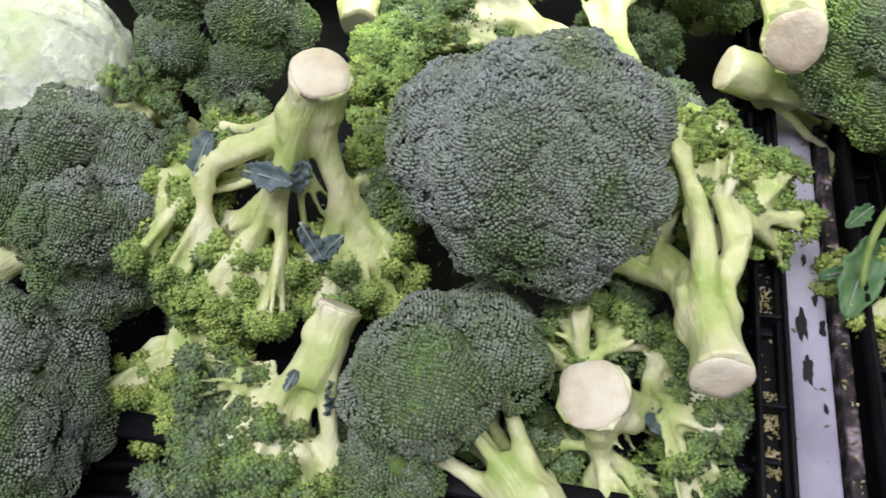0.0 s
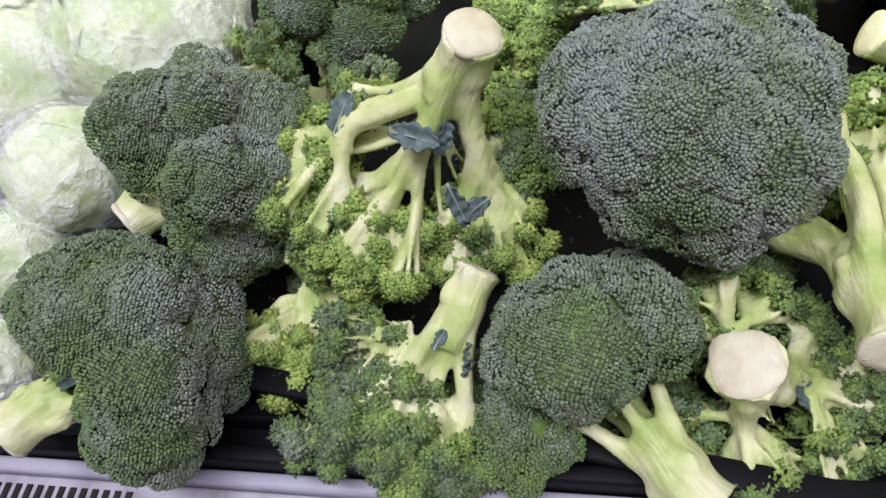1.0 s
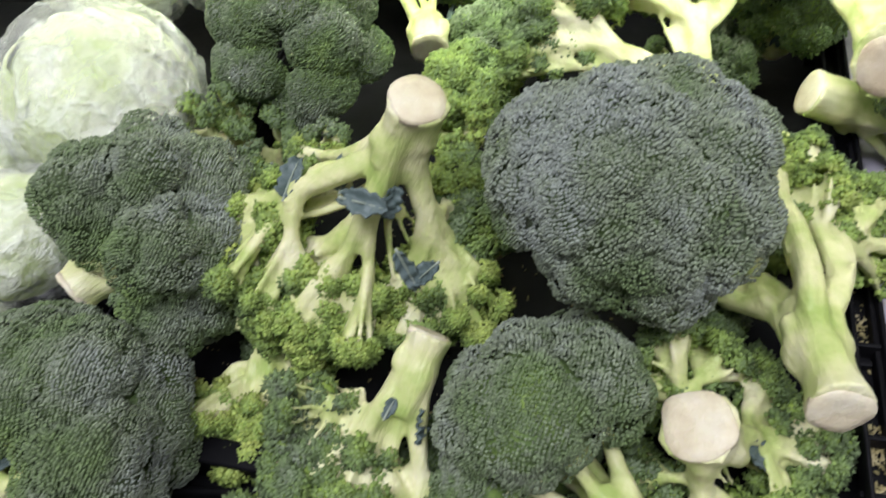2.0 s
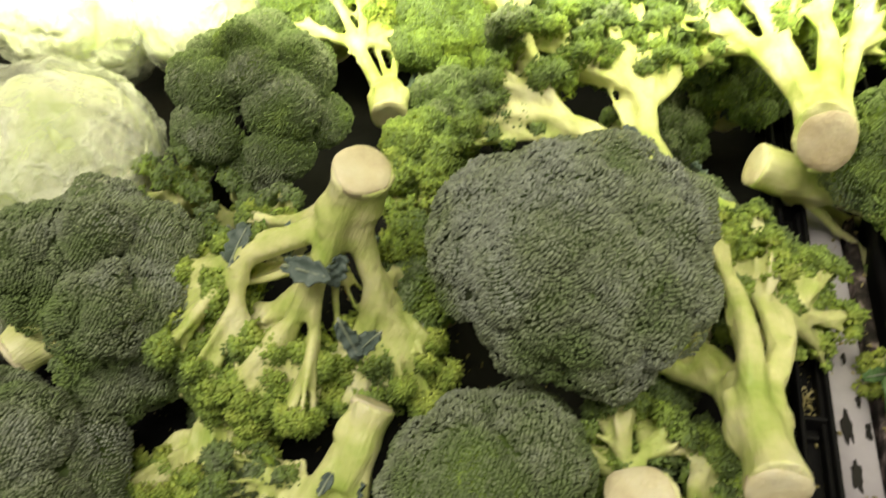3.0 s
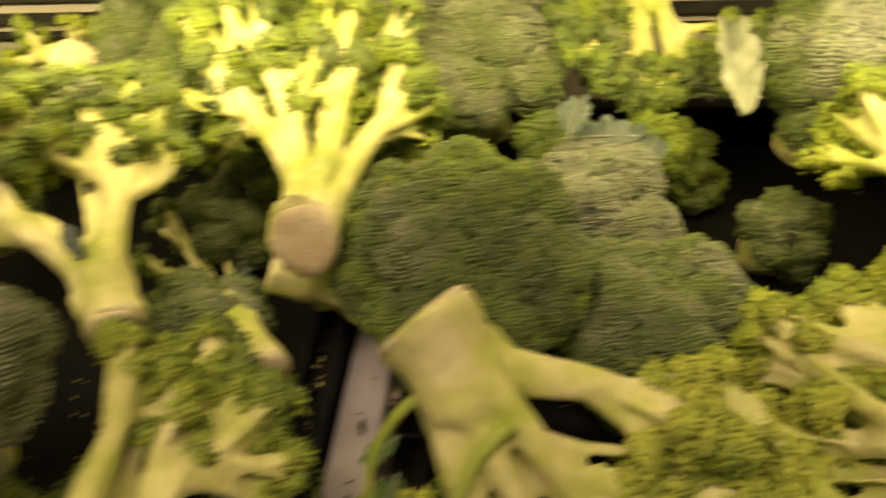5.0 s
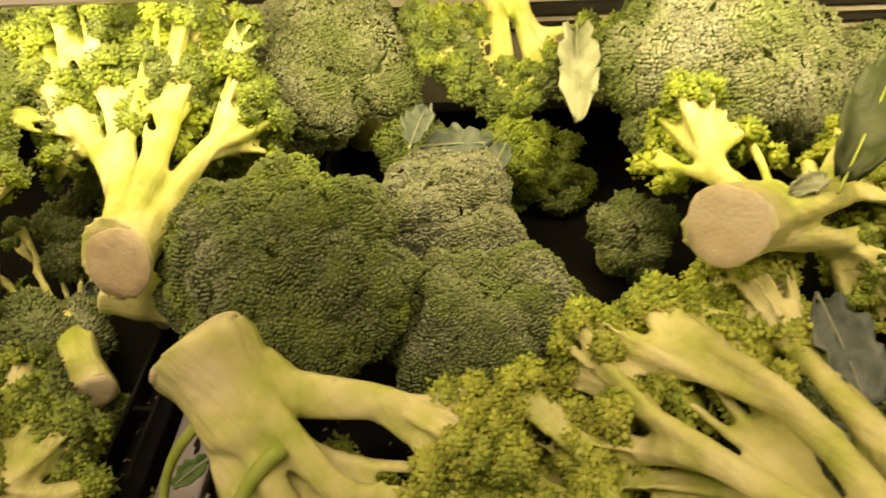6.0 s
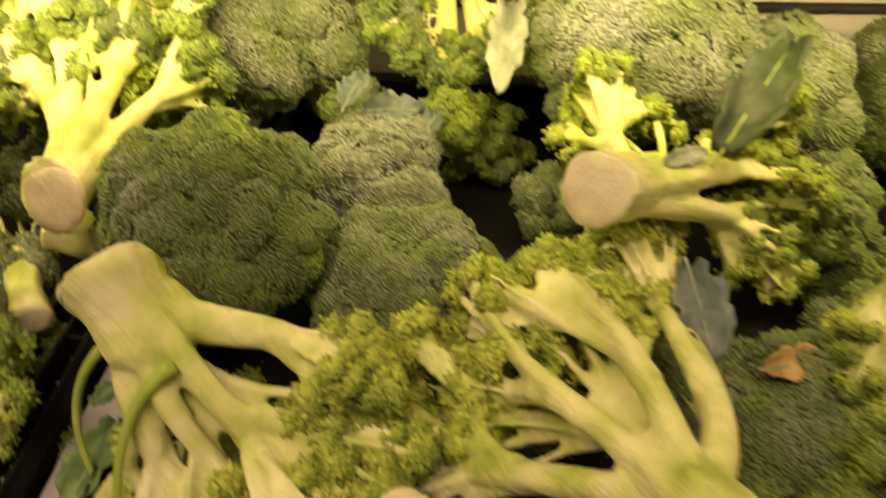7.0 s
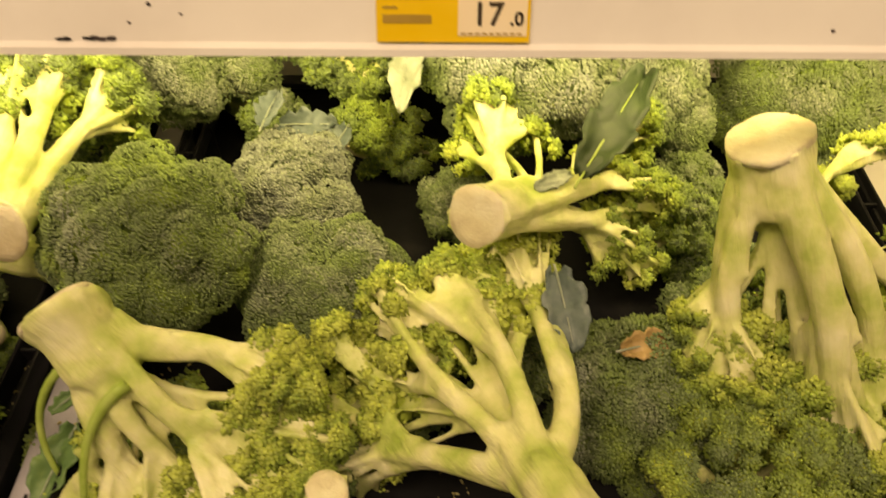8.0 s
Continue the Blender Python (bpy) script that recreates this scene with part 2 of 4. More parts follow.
bmesh.ops.create_icosphere(CORE, subdivisions=1, radius=1)
SMALL_V = np.array([v.co[:] for v in CORE.verts])
SMALL_F = np.array([[v.index for v in f.verts] for f in CORE.faces])
CORE.free()


def tri_mesh(name, v, f, ripe=None, bloom=None):
    me = bpy.data.meshes.new(name)
    me.vertices.add(len(v))
    me.vertices.foreach_set("co", np.asarray(v, np.float32).ravel())
    me.loops.add(len(f) * 3)
    me.loops.foreach_set("vertex_index", np.asarray(f, np.int32).ravel())
    me.polygons.add(len(f))
    me.polygons.foreach_set("loop_start", np.arange(0, len(f) * 3, 3, dtype=np.int32))
    me.update(calc_edges=True)
    if ripe is not None:
        at = me.attributes.new("ripe", "FLOAT", "POINT")
        at.data.foreach_set("value", np.asarray(ripe, np.float32))
        at = me.attributes.new("bloom", "FLOAT", "POINT")
        at.data.foreach_set("value", np.asarray(bloom, np.float32))
    return me


def shaped(dirs, r, seed, wob):
    """Radius of a lumpy floret along the directions."""
    k = max(7, int(4 * (r / 0.0125) ** 2))
    g = np.random.default_rng(seed)
    knobs = fibonacci(k) + g.normal(size=(k, 3)) * 0.45 / math.sqrt(k)
    knobs /= np.linalg.norm(knobs, axis=1)[:, None]
    ang = np.arccos(np.clip((dirs @ knobs.T).max(1), -1, 1)) / (2.15 / math.sqrt(k))
    knob = np.sqrt(np.clip(1 - ang * ang, 0, 1)) - 0.6
    return r * (1 + wob * 1.8 * waves(dirs, seed, 2.6)) + 0.0042 * wob / 0.05 * knob


def leaf_mesh(name, length, width, material, parent, seed, curl=0.35, bend=0.4, label="", thick=0.0012):
    """A wavy leaf with lobed edges along +y from the origin, its face to +z."""
    g = random.Random(seed)
    bm = bmesh.new()
    nx, ny = 8, 14
    rows = []
    for j in range(ny + 1):
        s = j / ny
        w = width * 0.5 * (0.16 + math.sin(math.pi * min(1, s * 0.93 + 0.05)) ** 0.8) * (1 + 0.12 * math.sin(s * 21 + g.uniform(-0.8, 0.8)) + 0.10 * math.sin(s * 43 + seed))
        row = []
        for i in range(nx + 1):
            u = i / nx * 2 - 1
            z = curl * width * (u * u) * 0.5 - bend * length * s * s * 0.5
            z += 0.30 * width * noise.noise(Vector((u * 2.3, s * 6.5, seed * 3.7))) + 0.13 * width * abs(u) ** 2 * math.sin(s * 25 + u * 3 + seed)
            z -= 0.03 * width * math.exp(-(u * 6) ** 2)
            row.append(bm.verts.new((u * w, length * s * (1 - 0.12 * bend * s), z)))
        rows.append(row)
    for j in range(ny):
        for i in range(nx):
            bm.faces.new((rows[j][i], rows[j][i + 1], rows[j + 1][i + 1], rows[j + 1][i]))
    ob = part(name, bm, material, parent, label, True)
    so = ob.modifiers.new("thick", "SOLIDIFY")
    so.thickness = thick
    return ob


def axes(y, up=(0, 0, 1)):
    """Turn with +y along y and +z near up."""
    y = Vector(y).normalized()
    x = y.cross(Vector(up))
    if x.length < 1e-3:
        x = y.cross(Vector((0.3, 0.9, 0.1)))
    x.normalize()
    return Matrix((x, y, x.cross(y))).transposed().to_4x4()


def tone_words(tone):
    return "blue-green" if tone < 0.2 else "dark green" if tone < 0.34 else "green and yellowish" if tone < 0.5 else "yellow-green"


def broccoli(crown, cut, R, sr=0.02, fl=12, f=0.38, tone=0.2, seed=1, sq=0.85, spread=98, bud=0.0025, wob=0.05, leaves=1, part_at=0.5, boughs=6, bare=False, loose=0, crumbly=False, dry=False, cut_normal=None, squash=1.0, scars=5, inner=0.5, limbs=(), label=""):
    """A head of broccoli: crown centre, middle of the cut stalk end, crown radius, stalk radius.
    limbs: boughs that can be told apart, each its bearing round the stalk, reach, height, thickness and cluster of florets.
    squash: how much flatter the crown is up the slope than across."""
    g = random.Random(seed)
    crown, cut = Vector(crown), Vector(cut)
    axis = (crown - cut).normalized()
    length = (crown - cut).length
    x = axis.cross(Vector((0.2, -0.5, 0.85))).normalized()
    turn = Matrix((x, axis.cross(x), axis)).transposed().to_4x4()
    head = new("broccoli", None)
    head.matrix_world = Matrix.Translation(cut) @ turn
    tagged(head, label or (f"upturned {tone_words(tone)} broccoli head showing its pale branching stalk" if crumbly else f"domed {tone_words(tone)} broccoli crown of tight buds in the heap"), "broccoli", "broccoli heads in the display")
    top = Vector((0, 0, length))
    under = np.array((turn.to_3x3().transposed() @ Vector((0, -0.62, 0.78)))[:])
    beads = bud < 0.0027 and not crumbly
    slope = turn.to_3x3().transposed() @ Vector((-0.09, 0.64, 0.76))
    # florets over the dome, or at the ends of the limbs
    ctr, rad, dirs = [], [], []
    cosmin = math.cos(radians(spread))
    split = max(length * part_at, sr * 0.9)
    for az, reach, up, _, size in limbs:
        end = Vector((reach * math.cos(radians(az)), reach * math.sin(radians(az)), up))
        dirs.append(((end - Vector((0, 0, split * 0.8))).normalized() + Vector((0, 0, 0.25))).normalized()), rad.append(size * 1.12), ctr.append(end)
    owner = list(range(len(limbs)))
    for i in range(len(limbs)):  # further florets round the end of each limb close the crown
        for k in range(2):
            side = Vector([g.gauss(0, 1) for _ in range(3)])
            side = (side - dirs[i] * side.dot(dirs[i])).normalized()
            d = (dirs[i] + side * 0.6).normalized()
            dirs.append(d), rad.append(rad[i] * g.uniform(0.85, 1.1)), owner.append(i)
            ctr.append(ctr[i] + dirs[i] * rad[i] * (g.uniform(0.3, 0.7) if k == 0 else g.uniform(-0.6, -0.2)) + side * rad[i] * (0.5 if k == 0 else 1.0))
    backing = len(ctr)
    for i in range(len(limbs)):  # the shaded inner florets behind and between the limbs
        j = min((k for k in range(len(limbs)) if k != i), key=lambda k: (ctr[k] - ctr[i]).length)
        for q, back in ((0.5, 0.010), (0.95, 0.016)):
            mid = (ctr[i] + ctr[j]) / 2 if q == 0.5 else ctr[i] * 0.62 + Vector((0, 0, split)) * 0.38
            ctr.append(mid + Vector((g.gauss(0, 0.003), g.gauss(0, 0.003), back))), dirs.append((Vector((0, 0, -0.4)) + dirs[i]).normalized()), rad.append(rad[i] * 0.95), owner.append(-1)
    if limbs:
        fl, loose = len(ctr), 0
    for i in range(0 if limbs else fl):
        cz = 1 - (1 - cosmin) * (i + 0.35) / fl
        a = 2.39996 * i + g.uniform(-0.25, 0.25) + seed
        s = math.sqrt(max(0, 1 - cz * cz))
        d = Vector((s * math.cos(a), s * math.sin(a), cz)).normalized()
        r = R * f * g.uniform(0.82, 1.18)
        c = d * (R - r * 0.92) * g.uniform(0.95, 1.05)
        c.z *= sq
        c -= slope * c.dot(slope) * (1 - squash)
        dirs.append(d), rad.append(r), ctr.append(top + c)
    for i in range(loose):
        a = g.uniform(0, 6.28)
        d = Vector((math.cos(a), math.sin(a), g.uniform(-0.15, 0.5))).normalized()
        dirs.append(d), rad.append(R * f * g.uniform(0.42, 0.62)), ctr.append(top + Vector((d.x * 0.80, d.y * 0.80, g.uniform(-0.30, 0.0))) * R * g.uniform(0.62, 0.95))
    fl += loose
    C = np.array([c[:] for c in ctr])
    D = np.array([d[:] for d in dirs])
    RR = np.array(rad)
    # open heads carry clusters of small knobs, closed ones whole domes
    knobs = []
    for i in range(fl):
        if not crumbly:
            knobs.append([(C[i], rad[i], D[i])])
            continue
        few = []
        for k in range((14 if i < len(limbs) else 9 if i < backing else 6) if limbs else 9):
            d = (Vector(D[i]) * 1.0 + Vector([g.gauss(0, 0.70) for _ in range(3)])).normalized()
            few.append((C[i] + np.array(d[:]) * rad[i] * g.uniform(0.50, 0.92), rad[i] * (g.uniform(0.27, 0.43) if limbs and i < backing else g.uniform(0.38, 0.52) if limbs else g.uniform(0.28, 0.46)), np.array((d * 0.8 + Vector(D[i]) * 0.5).normalized()[:])))
        knobs.append(few)
    for i in range(fl):
        allv, allf, allr, allb, at = [], [], [], [], 0
        for kn, (kc, kr, kd) in enumerate(knobs[i]):
            tag_seed = seed * 77 + i * 11 + kn
            dense = bud * (1.0 if not limbs or i < len(limbs) else 1.08 if i < backing else 1.35)
            dd = fibonacci(int(4 * math.pi * kr ** 2 / (0.74 * dense * dense)))
            rng = np.random.default_rng(tag_seed)
            dd = dd + rng.normal(size=dd.shape) * 0.10 * bud / kr
            dd /= np.linalg.norm(dd, axis=1)[:, None]
            face = dd @ kd
            rr = shaped(dd, kr, tag_seed, wob) if not crumbly else kr * (1 + 0.14 * waves(dd, tag_seed, 2.4) + 0.13 * waves(dd, tag_seed + 3, 7.0))
            p = kc + dd * rr[:, None]
            keep = face > (-0.55 if limbs else -0.25 if crumbly else -0.42) + 0.25 * waves(dd, seed + i, 5.0)
            if crumbly:
                for j, (oc, orad, od) in enumerate(knobs[i]):
                    if j != kn:
                        keep &= np.linalg.norm(p - oc, axis=1) > orad * 0.90
            else:
                for j in range(fl):
                    if j != i:
                        keep &= np.linalg.norm(p - C[j], axis=1) > RR[j] * 0.94
            if not limbs:
                keep &= p[:, 2] > length * 0.22
            keep &= dd @ under > -0.28  # no buds on the side that lies on the heap
            dd, p, face = dd[keep], p[keep], face[keep]
            m = len(p)
            if m < 5:
                continue
            u = np.cross(dd, np.array([0.37, 0.61, 0.70]))
            u /= np.linalg.norm(u, axis=1)[:, None] + 1e-9
            v = np.cross(dd, u)
            ang = rng.uniform(0, 6.28, m)
            u, v = u * np.cos(ang)[:, None] + v * np.sin(ang)[:, None], v * np.cos(ang)[:, None] - u * np.sin(ang)[:, None]
            size = dense * (0.50 if beads else 0.56) * rng.uniform(0.78, 1.22, m)
            lift = rng.normal(size=m) * bud * (0.17 if beads else 0.42 if limbs else 0.30) + bud * 0.35 * waves(p, seed + 5, 700)
            nn = dd + rng.normal(size=(m, 3)) * 0.18
            base = p + dd * (lift[:, None] - bud * 0.15)
            T, F = (BEAD_V, BEAD_F) if beads else (BUD_V, BUD_F)
            bv = base[:, None, :] + size[:, None, None] * (T[None, :, 0:1] * u[:, None] + T[None, :, 1:2] * v[:, None] + 1.1 * T[None, :, 2:3] * nn[:, None])
            bf = F[None] + (np.arange(m) * len(T))[:, None, None]
            side = 0.5 - 0.5 * np.clip(dd[:, 2], -1, 1)
            ripe = tone + 0.34 * side * (0.4 + tone) + 0.16 * waves(p, seed + 9, 60) + 0.15 * np.clip(-face, 0, 1)
            # core of the knob, flattened towards the stalk
            core_v, core_f = (CORE_V, CORE_F) if not crumbly else (SMALL_V, SMALL_F)
            cr = (shaped(core_v, kr, tag_seed, wob) if not crumbly else kr * (1 + 0.14 * waves(core_v, tag_seed, 2.4) + 0.13 * waves(core_v, tag_seed + 3, 7.0))) - bud * (1.0 + max(0.0, wob - 0.055) * 45 if not crumbly else 0.5)
            low = np.clip(-(core_v @ kd) - 0.1, 0, 1)
            cv = core_v * cr[:, None] + kd * (low * kr * 0.62)[:, None] + kc
            allv += [bv.reshape(-1, 3), cv]
            allf += [bf.reshape(-1, 3) + at, core_f + m * len(T) + at]
            allr += [np.repeat(ripe, len(T)), np.full(len(cv), min(0.95, tone + (0.38 if crumbly else 0.22)))]
            allb += [np.tile(BEAD_BLOOM if beads else BUD_BLOOM, m), np.zeros(len(cv))]
            at += m * len(T) + len(cv)
        if allv:
            link_mesh("floret", tri_mesh("floret", np.vstack(allv), np.vstack(allf), np.concatenate(allr), np.concatenate(allb)), BUDS, head)
    # stalk, branches and twigs, grown into one skin
    verts, faces = [], []
    n = 7
    trunk = [Vector((0, 0, split * 1.12 * i / n)) for i in range(n + 1)]
    trunk = [p + Vector((noise.noise(Vector((p.z * 14, seed, 0))), noise.noise(Vector((p.z * 14, 0, seed))), 0)) * sr * 0.25 * min(1, p.z / 0.02) for p in trunk]
    tube(verts, faces, trunk, [sr * (1.0 + 0.06 * math.sin(i * 1.7 + seed)) * (1.04 - 0.14 * min(1, i / 2) - 0.30 * max(0, i / n - 0.6)) for i in range(n + 1)], 14, 0.22, seed * 0.37)
    sx = sy = 0.0
    if cut_normal is not None:
        nl = turn.to_3x3().transposed() @ Vector(cut_normal)
        sx, sy = -nl.x / nl.z, -nl.y / nl.z
        for i in range(len(trunk)):
            for k in range(14):
                v = verts[i * 14 + k]
                v.z += (sx * v.x + sy * v.y) * max(0.0, 1 - i / 4)
    for k in range(scars):
        a, z = g.uniform(0, 6.28), split * g.uniform(0.25, 0.9)
        o = Vector((math.cos(a), math.sin(a), 0))
        p = o * sr * 0.74 + Vector((0, 0, max(z, sr * (0.95 if cut_normal is None else 1.7)) if limbs else z))
        if limbs:  # broad stumps of leaves that were cut away
            tube(verts, faces, [p - o * sr * 0.25 - Vector((0, 0, sr * 0.6)), p - o * sr * 0.02, p + o * sr * 0.10 + Vector((0, 0, sr * g.uniform(0.3, 0.7)))], [sr * 0.36, sr * 0.40, sr * 0.32], 10, 0.3, seed + k)
        else:
            tube(verts, faces, [p, p + o * sr * 0.26 + Vector((0, 0, sr * 0.30)), p + o * sr * 0.42 + Vector((0, 0, sr * 0.62))], [sr * 0.30, sr * 0.20, sr * 0.06], 7)
    grown = {}
    for i, (az, reach, up, thick, size) in sorted(enumerate(limbs), key=lambda q: -q[1][3]):
        out = Vector((math.cos(radians(az)), math.sin(radians(az)), 0)) * min(1, reach / (sr * 1.2))
        z0 = split * g.uniform(0.72, 1.0)
        root = out * max(0.0, sr - thick * 0.9) + Vector((0, 0, z0))
        tip = ctr[i] - dirs[i] * rad[i] * 1.0
        near = min(grown, key=lambda j: (ctr[j] - ctr[i]).length, default=None)
        forked = near is not None and thick < 0.0078 and (ctr[near] - ctr[i]).length < 0.052
        if forked:  # thin limbs fork off the nearest thick one
            root = grown[near][g.choice((2, 3))]
        span = (tip - root).length
        bow = Vector([g.gauss(0, 0.05) for _ in range(3)]) * span
        lead = (grown[near][5] - root).normalized() * span * 0.40 if forked else Vector((out.x * span * 0.20, out.y * span * 0.20, span * 0.42))
        arm = grown[i] = bezier(root, root + lead + bow, tip, 7)
        ribs = [out * max(0.0, sr - thick * 1.5) + Vector((0, 0, split * 0.12)), out * max(0.0, sr - thick) + Vector((0, 0, split * 0.5))]
        for p in ribs:  # the ribs stay behind a slanting cut
            p.z = max(p.z, sx * p.x + sy * p.y + thick * 1.3)
        path = arm if forked else ribs + arm
        tube(verts, faces, path, [thick * q for q in (0.4, 0.9, 1.12, 1.08, 1.0, 0.94, 0.88, 0.80, 0.66, 0.42)[-len(path):]], 10, 0.32, seed + i)
        for k in range(g.choice((0, 1, 1, 2))):  # scraps of leaf stem on the bough
            q, a = arm[g.choice((1, 2, 3, 4))], Vector([g.gauss(0, 1) for _ in range(3)]).normalized()
            tube(verts, faces, bezier(q + a * thick * 0.6, q + a * thick * 1.3 + (tip - root) * 0.12, q + a * thick * g.uniform(1.2, 2.2) + (tip - root) * 0.3, 4), [thick * 0.30, thick * 0.26, thick * 0.22, thick * 0.20, thick * 0.16], 6)
        for kn, (kc, kr, kd) in enumerate([k for j in range(fl) if owner[j] == i for k in knobs[j]]):
            end = Vector(kc) - Vector(kd) * kr * 0.25
            q = arm[g.choice((5, 6, 6, 7)) if kn < 14 else g.choice((5, 6))]
            tw = max(0.0017, kr * 0.28)
            tube(verts, faces, bezier(q, q * 0.5 + end * 0.5 + Vector([g.gauss(0, 0.12) for _ in range(3)]) * rad[i], end, 3), [tw * 1.35, tw * 1.1, tw, tw * 1.1], 6)
    for i in range(backing, len(ctr) if limbs else 0):  # thin inner stems close the gaps between the limbs
        if g.random() > inner:
            continue
        a = Vector((ctr[i].x, ctr[i].y, 0)).normalized() * sr * 0.2 + Vector((0, 0, split * g.uniform(0.95, 1.1)))
        w = g.uniform(0.0020, 0.0036)
        tube(verts, faces, bezier(a, a + Vector((0, 0, (ctr[i] - a).length * 0.45)), ctr[i], 5), [w * 1.3, w * 1.1, w, w, w * 0.9, w * 0.8], 8, 0.3, seed + i)
    # boughs: ribs down the trunk, then a fork to every floret
    groups = [[] for _ in range(boughs)]
    for i in range(0 if limbs else fl):
        a = math.atan2(dirs[i].y, dirs[i].x) - seed
        groups[boughs - 1 if dirs[i].z > 0.86 else int((a % (2 * math.pi)) / (2 * math.pi) * (boughs - 1)) % (boughs - 1)].append(i)
    for bough, members in enumerate(groups):
        if not members or bare:
            continue
        mean = sum((ctr[i] for i in members), Vector()) / len(members)
        out = Vector((mean.x, mean.y, 0))
        out = out.normalized() if out.length > R * 0.12 else Vector((0, 0, 0))
        z0 = split * g.uniform(0.80, 1.0)
        thick = sr * (0.22 + 0.065 * min(4, len(members)))
        fork = Vector((out.x * sr * 0.75, out.y * sr * 0.75, z0)).lerp(mean, g.uniform(0.38, 0.58))
        ribs = [Vector((out.x * sr * 0.30, out.y * sr * 0.30, split * 0.08)), Vector((out.x * sr * 0.56, out.y * sr * 0.56, split * 0.6)), Vector((out.x * sr * 0.62, out.y * sr * 0.62, z0))]
        arm = bezier(ribs[-1], ribs[-1] + Vector((out.x * sr * 0.35, out.y * sr * 0.35, (fork.z - z0) * 0.55)), fork, 4)
        path = ribs[:2] + arm
        tube(verts, faces, path, [thick * q for q in (0.30, 0.75, 1.08, 0.95, 0.82, 0.74, 0.70)], 9, 0.25, seed + bough)
        for i in members:
            end = ctr[i] - dirs[i] * rad[i] * 0.20
            br = max(0.0026, min(thick * 0.62, rad[i] * 0.34)) * g.uniform(0.85, 1.15)
            mid = (fork + end) / 2 + (end - fork).cross(Vector((g.gauss(0, 1), g.gauss(0, 1), g.gauss(0, 1)))) * 0.12 + Vector((0, 0, -0.10 * rad[i]))
            sub = bezier(fork - (fork - arm[2]) * 0.25, mid, end, 5)
            tube(verts, faces, sub, [br * (1.2 - 0.10 * k) for k in range(6)], 8, 0.2, seed + i)
            if crumbly:
                for kc, kr, kd in knobs[i]:
                    tip = Vector(kc) - Vector(kd) * kr * 0.25
                    q = sub[g.choice((2, 3, 3, 4))]
                    tw = max(0.0016, kr * 0.30)
                    tube(verts, faces, bezier(q, (q * 0.45 + tip * 0.55) + Vector([g.gauss(0, 0.12) for _ in range(3)]) * rad[i], tip, 3), [tw * 1.25, tw * 1.05, tw * 0.95, tw * 1.1], 6)
                continue
            for k in range(4):
                q = sub[g.choice((2, 3, 3, 4))]
                off = Vector([g.gauss(0, 1) for _ in range(3)])
                off = (off - dirs[i] * off.dot(dirs[i])).normalized()
                tip = ctr[i] + off * rad[i] * 0.70 - dirs[i] * rad[i] * 0.02
                tube(verts, faces, bezier(q, (q + tip) / 2 + off * rad[i] * 0.12, tip, 3), [br * 0.55, br * 0.46, br * 0.38, br * 0.30], 6)
    me = bpy.data.meshes.new("stalk")
    me.from_pydata([v[:] for v in verts], [], faces)
    stalk = link_mesh("stalk", me, STALK, head, "pale green stalk branching into stems")
    rm = stalk.modifiers.new("skin", "REMESH")
    rm.mode, rm.voxel_size, rm.use_smooth_shade = "VOXEL", 0.0023 if limbs else 0.0045 if bare else 0.0028, True
    sm = stalk.modifiers.new("soft", "SMOOTH")
    sm.factor, sm.iterations = 0.5, 3 if limbs else 2
    # the cut end: an uneven disc with a chamfered rim
    bm = bmesh.new()
    rings = []
    tiltx, tilty = g.uniform(-0.12, 0.12), g.uniform(-0.12, 0.12)
    for q, z in ((0.95, 0.003), (0.95, 0.0), (0.91, -0.0012), (0.6, -0.0016), (0.25, -0.0012)):
        ring = []
        for k in range(28):
            a = 2 * math.pi * k / 28
            w = 1 + 0.16 * noise.noise(Vector((math.cos(a) * 1.3, math.sin(a) * 1.3, seed * 2.1))) + 0.03 * noise.noise(Vector((math.cos(a) * 5, math.sin(a) * 5, seed)))
            xx, yy = sr * 0.985 * q * w * math.cos(a), sr * 0.985 * q * w * math.sin(a)
            ring.append(bm.verts.new((xx, yy, z + sx * xx + sy * yy + tiltx * xx * 0.3 + tilty * yy * 0.3 + 0.0006 * noise.noise(Vector((xx * 300, yy * 300, seed))))))
        rings.append(ring)
    for r0, r1 in zip(rings, rings[1:]):
        for k in range(28):
            bm.faces.new((r0[k], r1[k], r1[(k + 1) % 28], r0[(k + 1) % 28]))
    bm.faces.new(rings[-1][::-1])
    bm.faces.new(rings[0])
    bmesh.ops.recalc_face_normals(bm, faces=bm.faces)
    part("cut_end", bm, CUT_DRY if dry else CUT, stalk, "cream cut face of the stalk", True)
    for k in range(leaves):
        a = g.uniform(0, 6.28)
        z = split * g.uniform(0.8, 1.3)
        lf = leaf_mesh("leaf", g.uniform(0.018, 0.04), g.uniform(0.008, 0.014), g.choice((LEAF, LEAF, PALE_LEAF)), head, seed * 9 + k, label="small torn leaf on the stalk")
        lf.matrix_local = Matrix.Translation((sr * 0.9 * math.cos(a), sr * 0.9 * math.sin(a), z)) @ axes((math.cos(a) * 0.5, math.sin(a) * 0.5, 0.9), (math.cos(a), math.sin(a), 0))
    return head


# ---- structure ----
SLOPE = math.degrees(math.atan(0.247))
BED = pose(0.0, 0.0, 0.916, SLOPE, 0, 0)  # the plane of the heap; z is height over it


